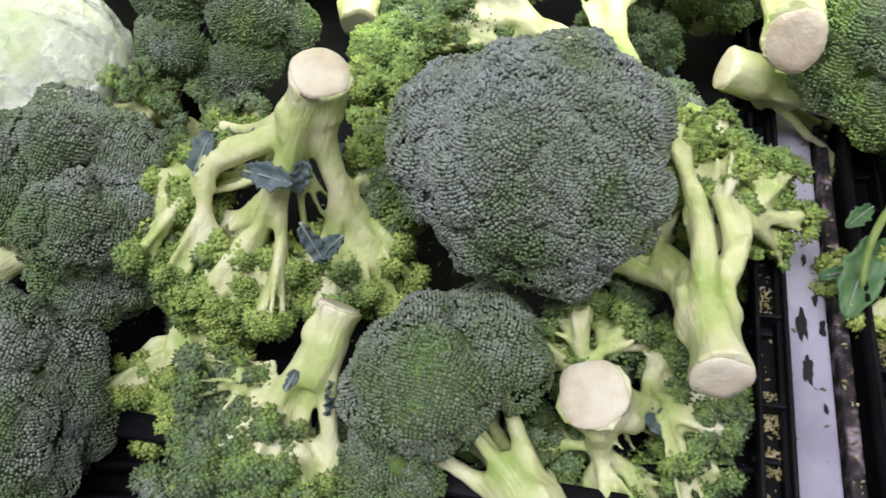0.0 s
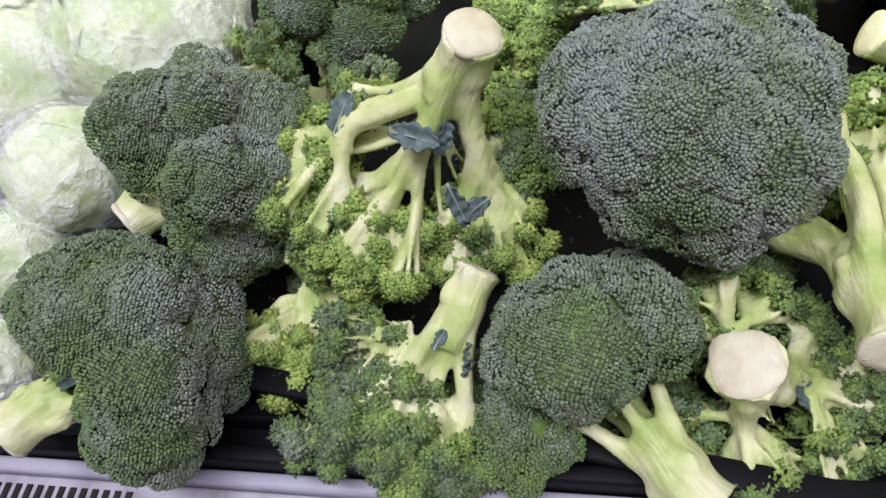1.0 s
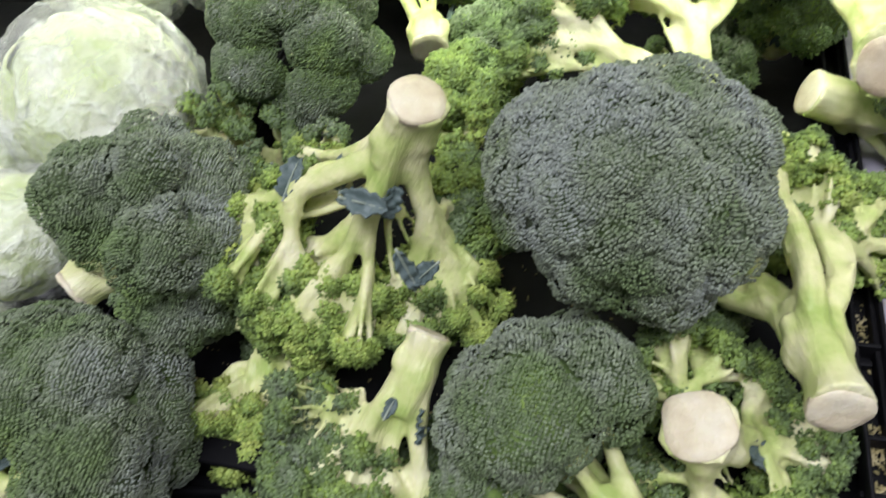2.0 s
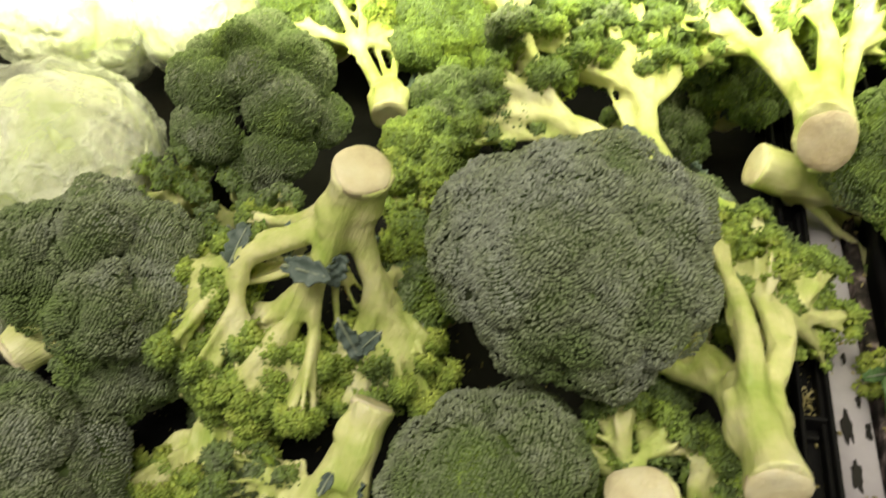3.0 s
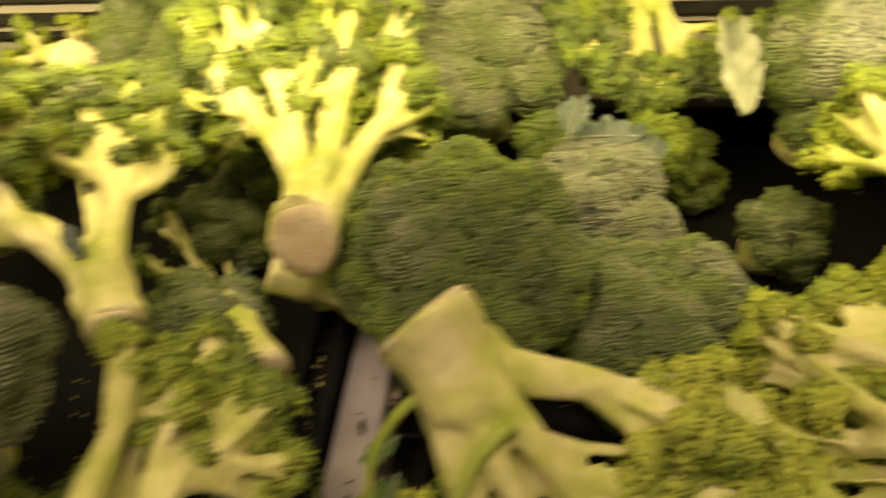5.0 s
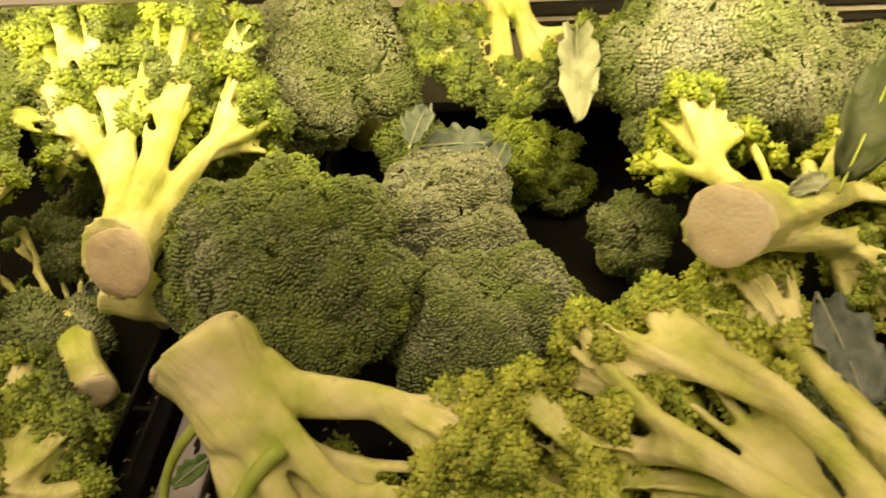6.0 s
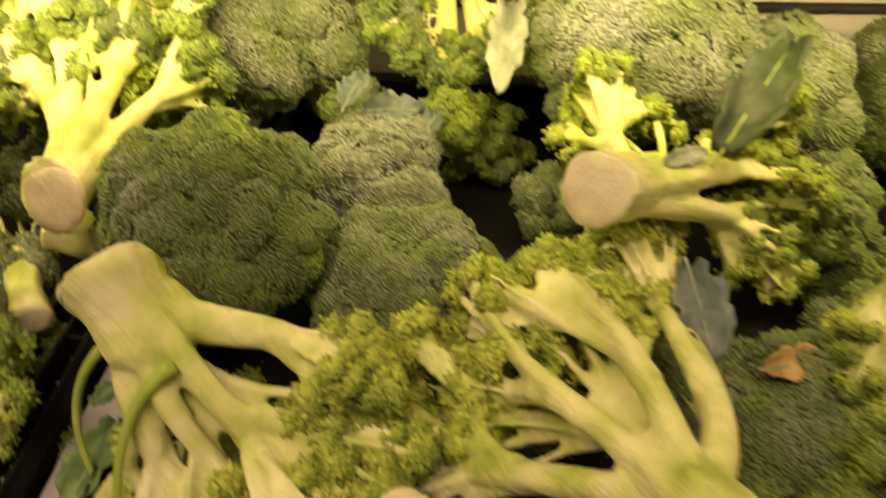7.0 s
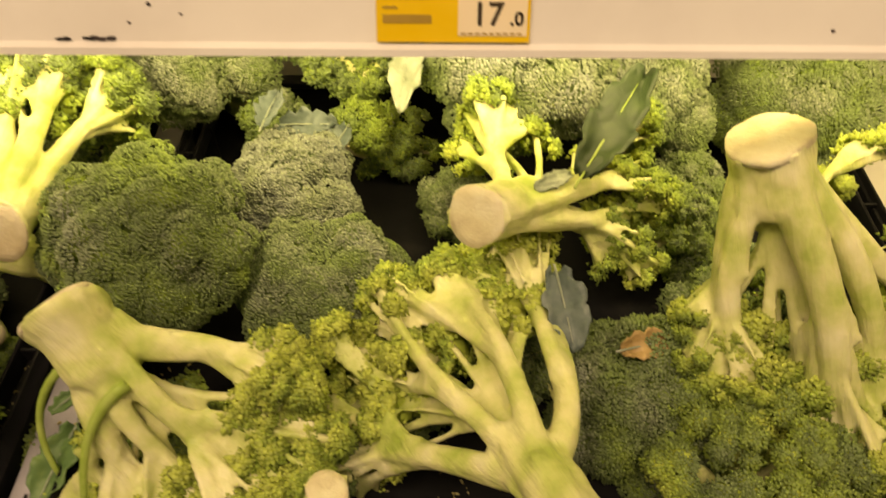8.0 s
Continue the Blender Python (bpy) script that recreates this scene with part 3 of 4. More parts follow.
def crate(x0, x1, y0, y1, label, skew=0.0):
    """A low black produce crate, ribbed inside, lying on the sloping shelf."""
    top = new("produce_crate", None)
    top.matrix_world = BED @ pose(0, 0, 0, 0, 0, skew)
    tagged(top, label, "crate", "black produce crates")
    lo, hi, w = -0.128, -0.078, 0.004
    bm = bmesh.new()
    box(bm, x0, y0, lo, x1, y1, lo + 0.004)
    part("base", bm, BLACK, top)
    for a in ((x0, y0, x0 + w, y1), (x1 - w, y0, x1, y1), (x0, y0, x1, y0 + w), (x0, y1 - w, x1, y1)):
        bm = bmesh.new()
        box(bm, a[0], a[1], lo + 0.005, a[2], a[3], hi, 0.001)
        part("side_wall", bm, BLACK, top)
    for a in ((x0 + 0.021, y0 - 0.002, x1 - 0.021, y0 + 0.016), (x0 + 0.021, y1 - 0.016, x1 - 0.021, y1 + 0.002)):
        bm = bmesh.new()
        box(bm, a[0], a[1], hi + 0.0005, a[2], a[3], hi + 0.007, 0.002)
        part("rim", bm, BLACK, top, "", True)
    # the long rims are rows of shallow pockets between two rails
    for xa in (x0 - 0.002, x1 - 0.018):
        for xr in (xa, xa + 0.017):
            bm = bmesh.new()
            box(bm, xr, y0 - 0.002, hi - 0.012, xr + 0.003, y1 + 0.002, hi + 0.007, 0.001)
            part("rim", bm, BLACK, top, "", True)
        bm = bmesh.new()
        box(bm, xa + 0.0032, y0, hi - 0.0135, xa + 0.0168, y1, hi - 0.0105)
        part("pocket_floor", bm, BLACK, top)
        for k in range(int((y1 - y0) / 0.062)):
            bm = bmesh.new()
            y = y0 + 0.02 + k * 0.062
            box(bm, xa + 0.0032, y, hi - 0.0100, xa + 0.0168, y + 0.003, hi + 0.004, 0.0008)
            part("crossbar", bm, BLACK, top)
    for k in range(int((y1 - y0) / 0.085)):
        y = y0 + 0.05 + k * 0.085
        for xa, xb in ((x0 + 0.005, x0 + 0.020), (x1 - 0.020, x1 - 0.005)):
            bm = bmesh.new()
            box(bm, xa, y, lo + 0.006, xb, y + 0.004, hi - 0.004, 0.001)
            part("rib", bm, BLACK, top)
    return top


crate(-0.426, 0.114, 0.195, 0.80, "black ribbed plastic crate full of broccoli heads")
crate(0.164, 0.80, 0.165, 0.80, "black ribbed plastic crate strewn with broccoli crumbs")
crate(-1.036, -0.438, 0.16, 0.80, "black plastic crate with wrapped lettuces")

bm = bmesh.new()
box(bm, 0.1185, 0.10, -0.115, 0.147, 0.82, -0.100, 0.002)
divider = part("trim_divider", bm, GREY)
divider.matrix_world = BED
tagged(divider, "grey painted metal strip between two black crates", "divider", kind="structure")
bm = bmesh.new()
box(bm, 0.1495, 0.10, -0.115, 0.158, 0.82, -0.094, 0.002)
edge = part("trim_dirty_edge", bm, RUST)
edge.matrix_world = BED
tagged(edge, "dirty stained metal edge beside the grey strip", "edge strip", kind="structure")

bm = bmesh.new()
box(bm, -1.2, 0.0, -0.150, 1.2, 0.86, -0.132)
deck = part("shelf_deck", bm, STEEL)
deck.matrix_world = BED
tagged(deck, "painted sloping steel shelf under the crates", "shelf", kind="structure")


def front_ledge():
    top = new("front_ledge", None)
    top.matrix_world = BED @ pose(-0.33, 0.153, 0, 0, 0, 9)
    tagged(top, "whitish steel front ledge with a slotted air grille", "cabinet ledge", kind="structure")
    for name, y0, y1, z0, z1, material in (("tray_front", 0.0, 0.075, -0.126, -0.112, BLACK), ("tray_rim", -0.012, 0.0, -0.126, -0.080, BLACK), ("inner_rim", 0.020, 0.026, -0.111, -0.090, BLACK), ("lip", -0.024, -0.013, -0.128, -0.096, GREY), ("panel", -0.160, -0.025, -0.128, -0.100, LEDGE)):
        bm = bmesh.new()
        box(bm, -0.56, y0, z0, 0.448, y1, z1, 0.003)
        part(name, bm, material, top, "", True)
    bm = bmesh.new()
    box(bm, 0.455, -0.150, -0.130, 1.5, 0.02, -0.110, 0.003, pose(0, 0, 0, 0, 0, -10))
    part("side_panel", bm, WHITE, top, "", True)
    for k in range(55):
        bm = bmesh.new()
        x = -0.54 + k * 0.009
        box(bm, x, -0.070, -0.0998, x + 0.0045, -0.032, -0.0985)
        part("grille_slot", bm, DARK, top)


front_ledge()


def price_rail():
    """The upper shelf with its white price rail."""
    shelf = new("upper_shelf", None)
    tagged(shelf, "white enamelled upper shelf with a price rail and a lamp below", "shelf", kind="structure")
    bm = bmesh.new()
    box(bm, -1.2, 0.432, 1.238, 1.2, 0.90, 1.258, 0.002)
    part("board", bm, WHITE, shelf)
    bm = bmesh.new()
    prof = [(0.432, 1.277), (0.4175, 1.2077), (0.4130, 1.2062), (0.4125, 1.2027), (0.4165, 1.2012), (0.4225, 1.2027), (0.4370, 1.277)]
    a = [bm.verts.new((-1.2, y, z)) for y, z in prof]
    b = [bm.verts.new((1.2, y, z)) for y, z in prof]
    for i in range(len(prof)):
        j = (i + 1) % len(prof)
        bm.faces.new((a[i], a[j], b[j], b[i]))
    bm.faces.new(a[::-1]), bm.faces.new(b)
    bmesh.ops.recalc_face_normals(bm, faces=bm.faces)
    part("rail", bm, WHITE, shelf, "white price rail with scuffs")
    rng = random.Random(5)
    for k in range(26):
        bm = bmesh.new()
        big = k < 7
        x = 0.229 + rng.uniform(0, 0.026) if big else rng.uniform(-0.1, 0.8)
        up = rng.uniform(0.0003, 0.0012) if big else rng.uniform(0.001, 0.05)
        s = rng.uniform(0.0007, 0.0013) if big else rng.uniform(0.0004, 0.0009)
        ring = [bm.verts.new((x + s * (2.6 if big else 1.3) * math.cos(q) * rng.uniform(0.6, 1.2), 0.4170 + (up + s * math.sin(q)) * 0.205, 1.2084 + (up + s * math.sin(q)) * 0.98)) for q in [0.785 * j for j in range(8)]]
        face = bm.faces.new(ring)
        ext = bmesh.ops.extrude_face_region(bm, geom=[face])
        bmesh.ops.translate(bm, vec=(0, 0.0012, -0.0003), verts=[v for v in ext["geom"] if isinstance(v, bmesh.types.BMVert)])
        bmesh.ops.recalc_face_normals(bm, faces=bm.faces)
        part("scuff", bm, RUST, shelf)
    return shelf


price_rail()


def text_part(name, words, size, at, m, material, parent):
    cu = bpy.data.curves.new(name, "FONT")
    cu.body, cu.size, cu.extrude = words, size, 0.0001
    cu.space_character, cu.offset = 1.05, 0.0003
    cu.materials.append(material)
    ob = new(name, cu)
    ob.parent = parent
    ob.matrix_local = m @ Matrix.Translation(at)
    return ob


def price_tag():
    tag = new("price_tag", None)
    tag.matrix_world = pose(0.381, 0.4168, 1.2087, 78.0, 0, 0)  # x along the rail, y up its face, z outward
    tagged(tag, "yellow and cream price ticket reading 17.0 on the rail", "price tag")
    eye = Matrix.Identity(4)

    def card(name, x0, y0, x1, y1, z0, z1, material, label=""):
        bm = bmesh.new()
        box(bm, x0, y0, z0, x1, y1, z1)
        return part(name, bm, material, tag, label)

    card("ticket", 0, 0, 0.0725, 0.050, 0.0005, 0.0012, YELLOW, "yellow ticket")
    card("price_field", 0.0385, 0.0030, 0.0710, 0.048, 0.0013, 0.0017, CARD, "cream price field")
    for x0, y0, x1, y1 in ((0.003, 0.0085, 0.026, 0.0125), (0.003, 0.0195, 0.024, 0.0212), (0.003, 0.0150, 0.010, 0.0162)):
        card("print_bar", x0, y0, x1, y1, 0.0013, 0.0015, BROWN_INK)
    for k in range(9):
        card("small_print", 0.040 + k * 0.0033, 0.0036, 0.0424 + k * 0.0033, 0.0044, 0.0018, 0.0019, BROWN_INK)
    text_part("price_digits", "17", 0.0146, (0.0450, 0.0080, 0.0019), eye, INK, tag)
    text_part("price_decimals", ".0", 0.0085, (0.0630, 0.0080, 0.0019), eye, INK, tag)


price_tag()


def back_panel():
    top = new("wall_back", None)
    tagged(top, "grey perforated back panel with dark horizontal bars", "cabinet wall", kind="structure")
    bm = bmesh.new()
    box(bm, -1.2, 0.885, 0.80, 1.2, 0.90, 1.237)
    part("panel", bm, STEEL, top)
    for z, h in ((1.085, 0.006), (1.100, 0.010), (1.122, 0.004)):
        bm = bmesh.new()
        box(bm, -1.2, 0.868, z, 1.2, 0.884, z + h, 0.001)
        part("bar", bm, DARK, top)
    for k in range(150):
        bm = bmesh.new()
        x = -0.6 + k * 0.010
        box(bm, x, 0.8835, 1.150, x + 0.005, 0.8848, 1.1535)
        part("perforation", bm, DARK, top)


back_panel()

for name, a in (("wall_left", (-1.22, 0.0, 0.0, -1.201, 0.92, 2.2)), ("wall_right", (1.201, 0.0, 0.0, 1.22, 0.92, 2.2)), ("wall_rear", (-1.2, 0.902, 0.0, 1.2, 0.92, 2.2)), ("cabinet_top", (-1.2, 0.3, 2.2, 1.2, 0.92, 2.24)), ("cabinet_front", (-1.2, -0.02, 0.0, 1.2, 0.0, 0.80))):
    bm = bmesh.new()
    box(bm, *a)
    tagged(part(name, bm, WHITE), "white enamelled side of the chilled cabinet", "cabinet wall", kind="structure")
bm = bmesh.new()
box(bm, -6, -6, -0.05, 6, 4, 0.0)
tagged(part("floor", bm, FLOOR), "grey shop floor before the cabinet", "floor", kind="structure")
# unseen ceiling and walls, added to close the shop and bounce its light
for name, a, label in (("ceiling", (-6, -6, 3.3, 6, 4, 3.35), "unseen white shop ceiling added to bounce light"), ("wall_south", (-6, -3.2, 0.0, 6, -3.1, 3.3), "unseen pale shop wall added across the aisle"), ("wall_east", (6.0, -3.1, 0.0, 6.1, 4, 3.3), "unseen pale shop wall added to close the room"), ("wall_west", (-6.1, -3.1, 0.0, -6.0, 4, 3.3), "unseen pale shop wall added to close the room"), ("wall_north", (-6, 3.0, 0.0, 6, 3.1, 3.3), "unseen pale shop wall added behind the cabinet")):
    bm = bmesh.new()
    box(bm, *a)
    tagged(part(name, bm, WHITE), label, "shop shell", kind="structure")

# ---- lettuces ----


def lettuce(at, R, seed=1):
    head = new("wrapped_lettuce", None)
    head.matrix_world = Matrix.Translation(at) @ pose(0, 0, 0, 20 * math.sin(seed), 25 * math.cos(seed * 2), seed * 70)
    tagged(head, "pale green iceberg lettuce wrapped in clear film", "lettuce", "wrapped lettuces beside the broccoli")
    bm = bmesh.new()
    bmesh.ops.create_icosphere(bm, subdivisions=5, radius=1)
    for v in bm.verts:
        d = v.co.copy()
        q = 1 + 0.07 * noise.noise(d * 1.7 + Vector((seed, 0, 0))) + 0.07 * abs(noise.noise(d * 3.4 + Vector((0, seed, 0)))) + 0.02 * noise.noise(d * 9)
        v.co = Vector((d.x, d.y, d.z * 0.9)) * R * 0.93 * q
    part("heart", bm, LETTUCE, head, "pale crisp lettuce heart", True)
    g = random.Random(seed)
    for k in range(5):
        a = 2 * math.pi * k / 5 + g.uniform(-0.3, 0.3)
        el = g.uniform(-0.5, 0.7)
        bm = bmesh.new()
        rows = []
        for j in range(15):
            row = []
            for i in range(15):
                u, w = (i - 7) / 7, (j - 7) / 7
                edge = max(abs(u), abs(w)) ** 3
                d = Vector((math.cos(a + u * 0.75) * math.cos(el + w * 0.75), math.sin(a + u * 0.75) * math.cos(el + w * 0.75), 0.9 * math.sin(el + w * 0.75)))
                q = 0.955 + 0.012 * k / 5 + 0.055 * noise.noise(d * 3 + Vector((seed, k, 0))) + 0.035 * edge * noise.noise(d * 11)
                q += 0.02 * math.exp(-(u * 9) ** 2)
                row.append(bm.verts.new(d * R * q))
            rows.append(row)
        for j in range(14):
            for i in range(14):
                bm.faces.new((rows[j][i], rows[j][i + 1], rows[j + 1][i + 1], rows[j + 1][i]))
        lf = part("outer_leaf", bm, LETTUCE, head, "ruffled outer leaf", True)
        so = lf.modifiers.new("thick", "SOLIDIFY")
        so.thickness = 0.0015
    bm = bmesh.new()
    bmesh.ops.create_icosphere(bm, subdivisions=5, radius=1)
    for v in bm.verts:
        d = v.co.copy()
        q = 1.03 + 0.06 * noise.noise(d * 2.2 + Vector((seed, 3, 0))) + 0.10 * abs(noise.noise(Vector((d.x * 6, d.y * 2.5, d.z * 5 + seed)))) + 0.05 * abs(noise.noise(Vector((d.x * 5, d.y * 13, d.z * 9 + seed)))) + 0.02 * abs(noise.noise(d * 24))
        v.co = Vector((d.x, d.y, d.z * 0.93)) * R * q
    film = part("wrap_film", bm, FILM, head, "creased clear plastic wrap", True)
    film.visible_shadow = False
    return head


lettuce((-0.492, 0.444, 1.030), 0.082, seed=1)
lettuce((-0.601, 0.389, 1.011), 0.075, seed=2)
lettuce((-0.488, 0.304, 0.986), 0.053, seed=3)
lettuce((-0.519, 0.247, 0.944), 0.041, seed=4)
lettuce((-0.499, 0.175, 0.905), 0.037, seed=5)
lettuce((-0.605, 0.651, 1.095), 0.086, seed=6)
lettuce((-0.470, 0.680, 1.085), 0.076, seed=7)

# ---- broccoli heads: crown centre, cut end, crown radius ----
# big dome
broccoli((-0.044, 0.337, 1.037), (-0.050, 0.387, 0.966), 0.083, fl=15, f=0.45, tone=0.12, sq=0.8, spread=88, seed=1, bud=0.0022, wob=0.075, bare=True, squash=0.8)
# spread stalk beside the dome
broccoli((0.048, 0.379, 0.980), (0.063, 0.242, 0.983), 0.072, sr=0.0163, fl=20, f=0.32, tone=0.46, seed=2, part_at=0.48, loose=4, sq=0.75, crumbly=True, boughs=8, limbs=[(135, 0.055, 0.121, 0.0085, 0.018), (-108, 0.032, 0.163, 0.0080, 0.015), (-67, 0.025, 0.156, 0.0060, 0.016), (-32, 0.036, 0.154, 0.0080, 0.017), (-13, 0.050, 0.151, 0.0060, 0.016), (8, 0.062, 0.135, 0.0050, 0.010), (2, 0.043, 0.145, 0.0040, 0.012), (114, 0.029, 0.154, 0.0070, 0.020), (-42, 0.036, 0.186, 0.0040, 0.016)])
# upturned
broccoli((-0.218, 0.335, 0.987), (-0.163, 0.333, 1.095), 0.085, sr=0.0188, fl=28, f=0.31, tone=0.5, seed=3, spread=108, part_at=0.42, loose=10, sq=0.7, boughs=9, crumbly=True, bud=0.0023, cut_normal=(0.478, -0.189, 0.858), limbs=[(-30, 0.085, 0.141, 0.0087, 0.019), (-49, 0.074, 0.153, 0.0064, 0.021), (-71, 0.056, 0.150, 0.0064, 0.021), (-104, 0.036, 0.138, 0.0083, 0.022), (-145, 0.048, 0.148, 0.0055, 0.019), (-109, 0.047, 0.164, 0.0046, 0.019), (-178, 0.061, 0.142, 0.0064, 0.015), (166, 0.071, 0.125, 0.0078, 0.022), (144, 0.073, 0.115, 0.0055, 0.019), (121, 0.060, 0.100, 0.0055, 0.017), (176, 0.040, 0.145, 0.0055, 0.015), (8, 0.070, 0.108, 0.0055, 0.012), (-14, 0.071, 0.131, 0.0046, 0.015), (-73, 0.058, 0.188, 0.0046, 0.015)])
# knobbly
broccoli((-0.331, 0.513, 1.054), (-0.352, 0.576, 1.000), 0.078, fl=13, f=0.37, tone=0.28, seed=4, wob=0.03, bare=True)
# left dark
broccoli((-0.371, 0.313, 0.992), (-0.408, 0.262, 0.979), 0.083, sr=0.017, spread=128, fl=13, f=0.45, tone=0.15, seed=5, wob=0.08, bud=0.0023)
# left front
broccoli((-0.381, 0.186, 0.928), (-0.435, 0.125, 0.911), 0.084, sr=0.0201, fl=10, f=0.48, tone=0.17, seed=6, wob=0.075, bud=0.0023)
# small yellow upturned
broccoli((-0.283, 0.258, 0.898), (-0.289, 0.311, 0.952), 0.054, sr=0.0185, fl=20, f=0.34, tone=0.6, seed=7, spread=100, part_at=0.35, loose=4, sq=0.75, boughs=7, crumbly=True, limbs=[(-2, 0.031, 0.069, 0.0033, 0.017), (-9, 0.021, 0.092, 0.0040, 0.021), (-131, 0.009, 0.089, 0.0056, 0.021), (180, 0.025, 0.072, 0.0040, 0.017), (0, 0.008, 0.106, 0.0033, 0.018), (179, 0.014, 0.105, 0.0040, 0.017), (-179, 0.036, 0.055, 0.0046, 0.011)])
# front upturned
broccoli((-0.179, 0.211, 0.908), (-0.155, 0.273, 0.968), 0.056, sr=0.0147, fl=28, f=0.31, tone=0.34, seed=8, spread=108, part_at=0.52, loose=10, sq=0.7, boughs=8, crumbly=True, limbs=[(173, 0.039, 0.109, 0.0077, 0.022), (-21, 0.024, 0.103, 0.0077, 0.023), (-7, 0.047, 0.077, 0.0028, 0.020), (-7, 0.044, 0.103, 0.0035, 0.021), (-47, 0.006, 0.115, 0.0042, 0.021), (141, 0.015, 0.110, 0.0042, 0.021), (1, 0.039, 0.058, 0.0035, 0.016), (-1, 0.037, 0.128, 0.0035, 0.020), (106, 0.022, 0.090, 0.0028, 0.017)])
# front dome
broccoli((-0.077, 0.242, 0.928), (-0.008, 0.190, 0.893), 0.072, sr=0.0191, fl=11, f=0.45, tone=0.25, seed=9, wob=0.08, bud=0.0023)
# round cut
broccoli((0.017, 0.268, 0.905), (0.001, 0.243, 0.955), 0.062, sr=0.0211, fl=24, f=0.32, tone=0.34, seed=10, spread=100, part_at=0.5, loose=14, sq=0.7, boughs=8, crumbly=True, limbs=[(142, 0.053, 0.022, 0.0051, 0.015), (167, 0.054, 0.044, 0.0043, 0.016), (-111, 0.034, 0.075, 0.0059, 0.018), (-75, 0.045, 0.091, 0.0051, 0.017), (5, 0.042, 0.063, 0.0085, 0.017), (52, 0.054, 0.055, 0.0043, 0.014), (-157, 0.041, 0.068, 0.0043, 0.018), (-28, 0.038, 0.082, 0.0051, 0.016), (117, 0.048, 0.041, 0.0034, 0.014), (-126, 0.051, 0.087, 0.0034, 0.016)])
# back bright
broccoli((-0.255, 0.647, 1.061), (-0.232, 0.561, 1.025), 0.058, sr=0.0184, fl=15, f=0.3, tone=0.46, seed=11, part_at=0.35, loose=4, sq=0.75, crumbly=True, inner=0.2, limbs=[(-174, 0.086, 0.117, 0.0050, 0.014), (-148, 0.068, 0.146, 0.0060, 0.018), (-128, 0.037, 0.128, 0.0050, 0.016), (-106, 0.011, 0.110, 0.0050, 0.016), (6, 0.028, 0.089, 0.0050, 0.016), (-31, 0.036, 0.125, 0.0040, 0.016), (-169, 0.101, 0.147, 0.0040, 0.014)])
# back cut
broccoli((-0.192, 0.761, 1.081), (-0.137, 0.693, 1.100), 0.052, sr=0.0208, fl=15, f=0.3, tone=0.5, seed=12, part_at=0.35, loose=4, sq=0.75, crumbly=True)
# leaning over dome
broccoli((-0.053, 0.525, 1.069), (0.017, 0.433, 1.021), 0.096, sr=0.0165, fl=28, f=0.31, tone=0.36, seed=13, spread=108, part_at=0.42, loose=10, sq=0.7, boughs=7, crumbly=True, inner=0.15, limbs=[(-178, 0.068, 0.150, 0.0070, 0.020), (171, 0.084, 0.128, 0.0050, 0.014), (-160, 0.044, 0.155, 0.0070, 0.020), (-129, 0.021, 0.164, 0.0050, 0.021), (-61, 0.025, 0.158, 0.0070, 0.019), (-34, 0.037, 0.143, 0.0060, 0.017), (-15, 0.057, 0.134, 0.0080, 0.018), (-1, 0.063, 0.109, 0.0060, 0.016), (176, 0.053, 0.127, 0.0070, 0.012), (-135, 0.002, 0.152, 0.0050, 0.018), (-18, 0.063, 0.159, 0.0040, 0.018)])
# thin stalk
broccoli((-0.025, 0.604, 0.977), (0.086, 0.460, 0.975), 0.041, sr=0.0127, fl=7, f=0.33, tone=0.35, seed=14, crumbly=True)
# raised cut
broccoli((0.108, 0.599, 1.075), (0.109, 0.484, 1.050), 0.084, sr=0.021, fl=28, f=0.31, tone=0.34, seed=15, spread=108, part_at=0.4, loose=10, sq=0.7, boughs=8, crumbly=True, dry=True, cut_normal=(0.05, -0.95, 0.22), scars=0, inner=0.1, limbs=[(-171, 0.098, 0.136, 0.0060, 0.019), (-173, 0.065, 0.120, 0.0060, 0.017), (-148, 0.048, 0.131, 0.0090, 0.020), (-90, 0.033, 0.136, 0.0090, 0.020), (-35, 0.040, 0.133, 0.0080, 0.020), (-148, 0.080, 0.163, 0.0050, 0.022), (-111, 0.050, 0.167, 0.0040, 0.020), (-8, 0.049, 0.132, 0.0040, 0.015), (170, 0.084, 0.115, 0.0050, 0.014), (-162, 0.106, 0.164, 0.0040, 0.018), (-65, 0.046, 0.179, 0.0040, 0.018)])
# lying under
broccoli((0.169, 0.535, 0.968), (0.074, 0.521, 1.011), 0.057, sr=0.018, fl=8, f=0.33, tone=0.45, seed=16, crumbly=True)
# dark crown
broccoli((0.198, 0.514, 1.021), (0.185, 0.566, 0.963), 0.073, fl=15, f=0.42, tone=0.36, seed=17, bare=True, wob=0.085)
# front stalk
front_stalk = broccoli((0.245, 0.387, 0.963), (0.188, 0.401, 1.053), 0.087, sr=0.0259, fl=28, f=0.31, tone=0.64, seed=18, spread=108, part_at=0.42, loose=10, sq=0.7, boughs=9, crumbly=True, cut_normal=(-0.644, 0.448, 0.622), inner=0.75, limbs=[(-153, 0.078, 0.106, 0.0105, 0.018), (-144, 0.062, 0.119, 0.0060, 0.018), (-140, 0.066, 0.142, 0.0040, 0.017), (-126, 0.051, 0.152, 0.0060, 0.023), (-97, 0.030, 0.147, 0.0080, 0.021), (-45, 0.027, 0.138, 0.0080, 0.019), (0, 0.049, 0.125, 0.0100, 0.019), (27, 0.078, 0.110, 0.0050, 0.015), (-9, 0.045, 0.145, 0.0060, 0.019), (-90, 0.029, 0.169, 0.0050, 0.019), (51, 0.096, 0.092, 0.0040, 0.013)])
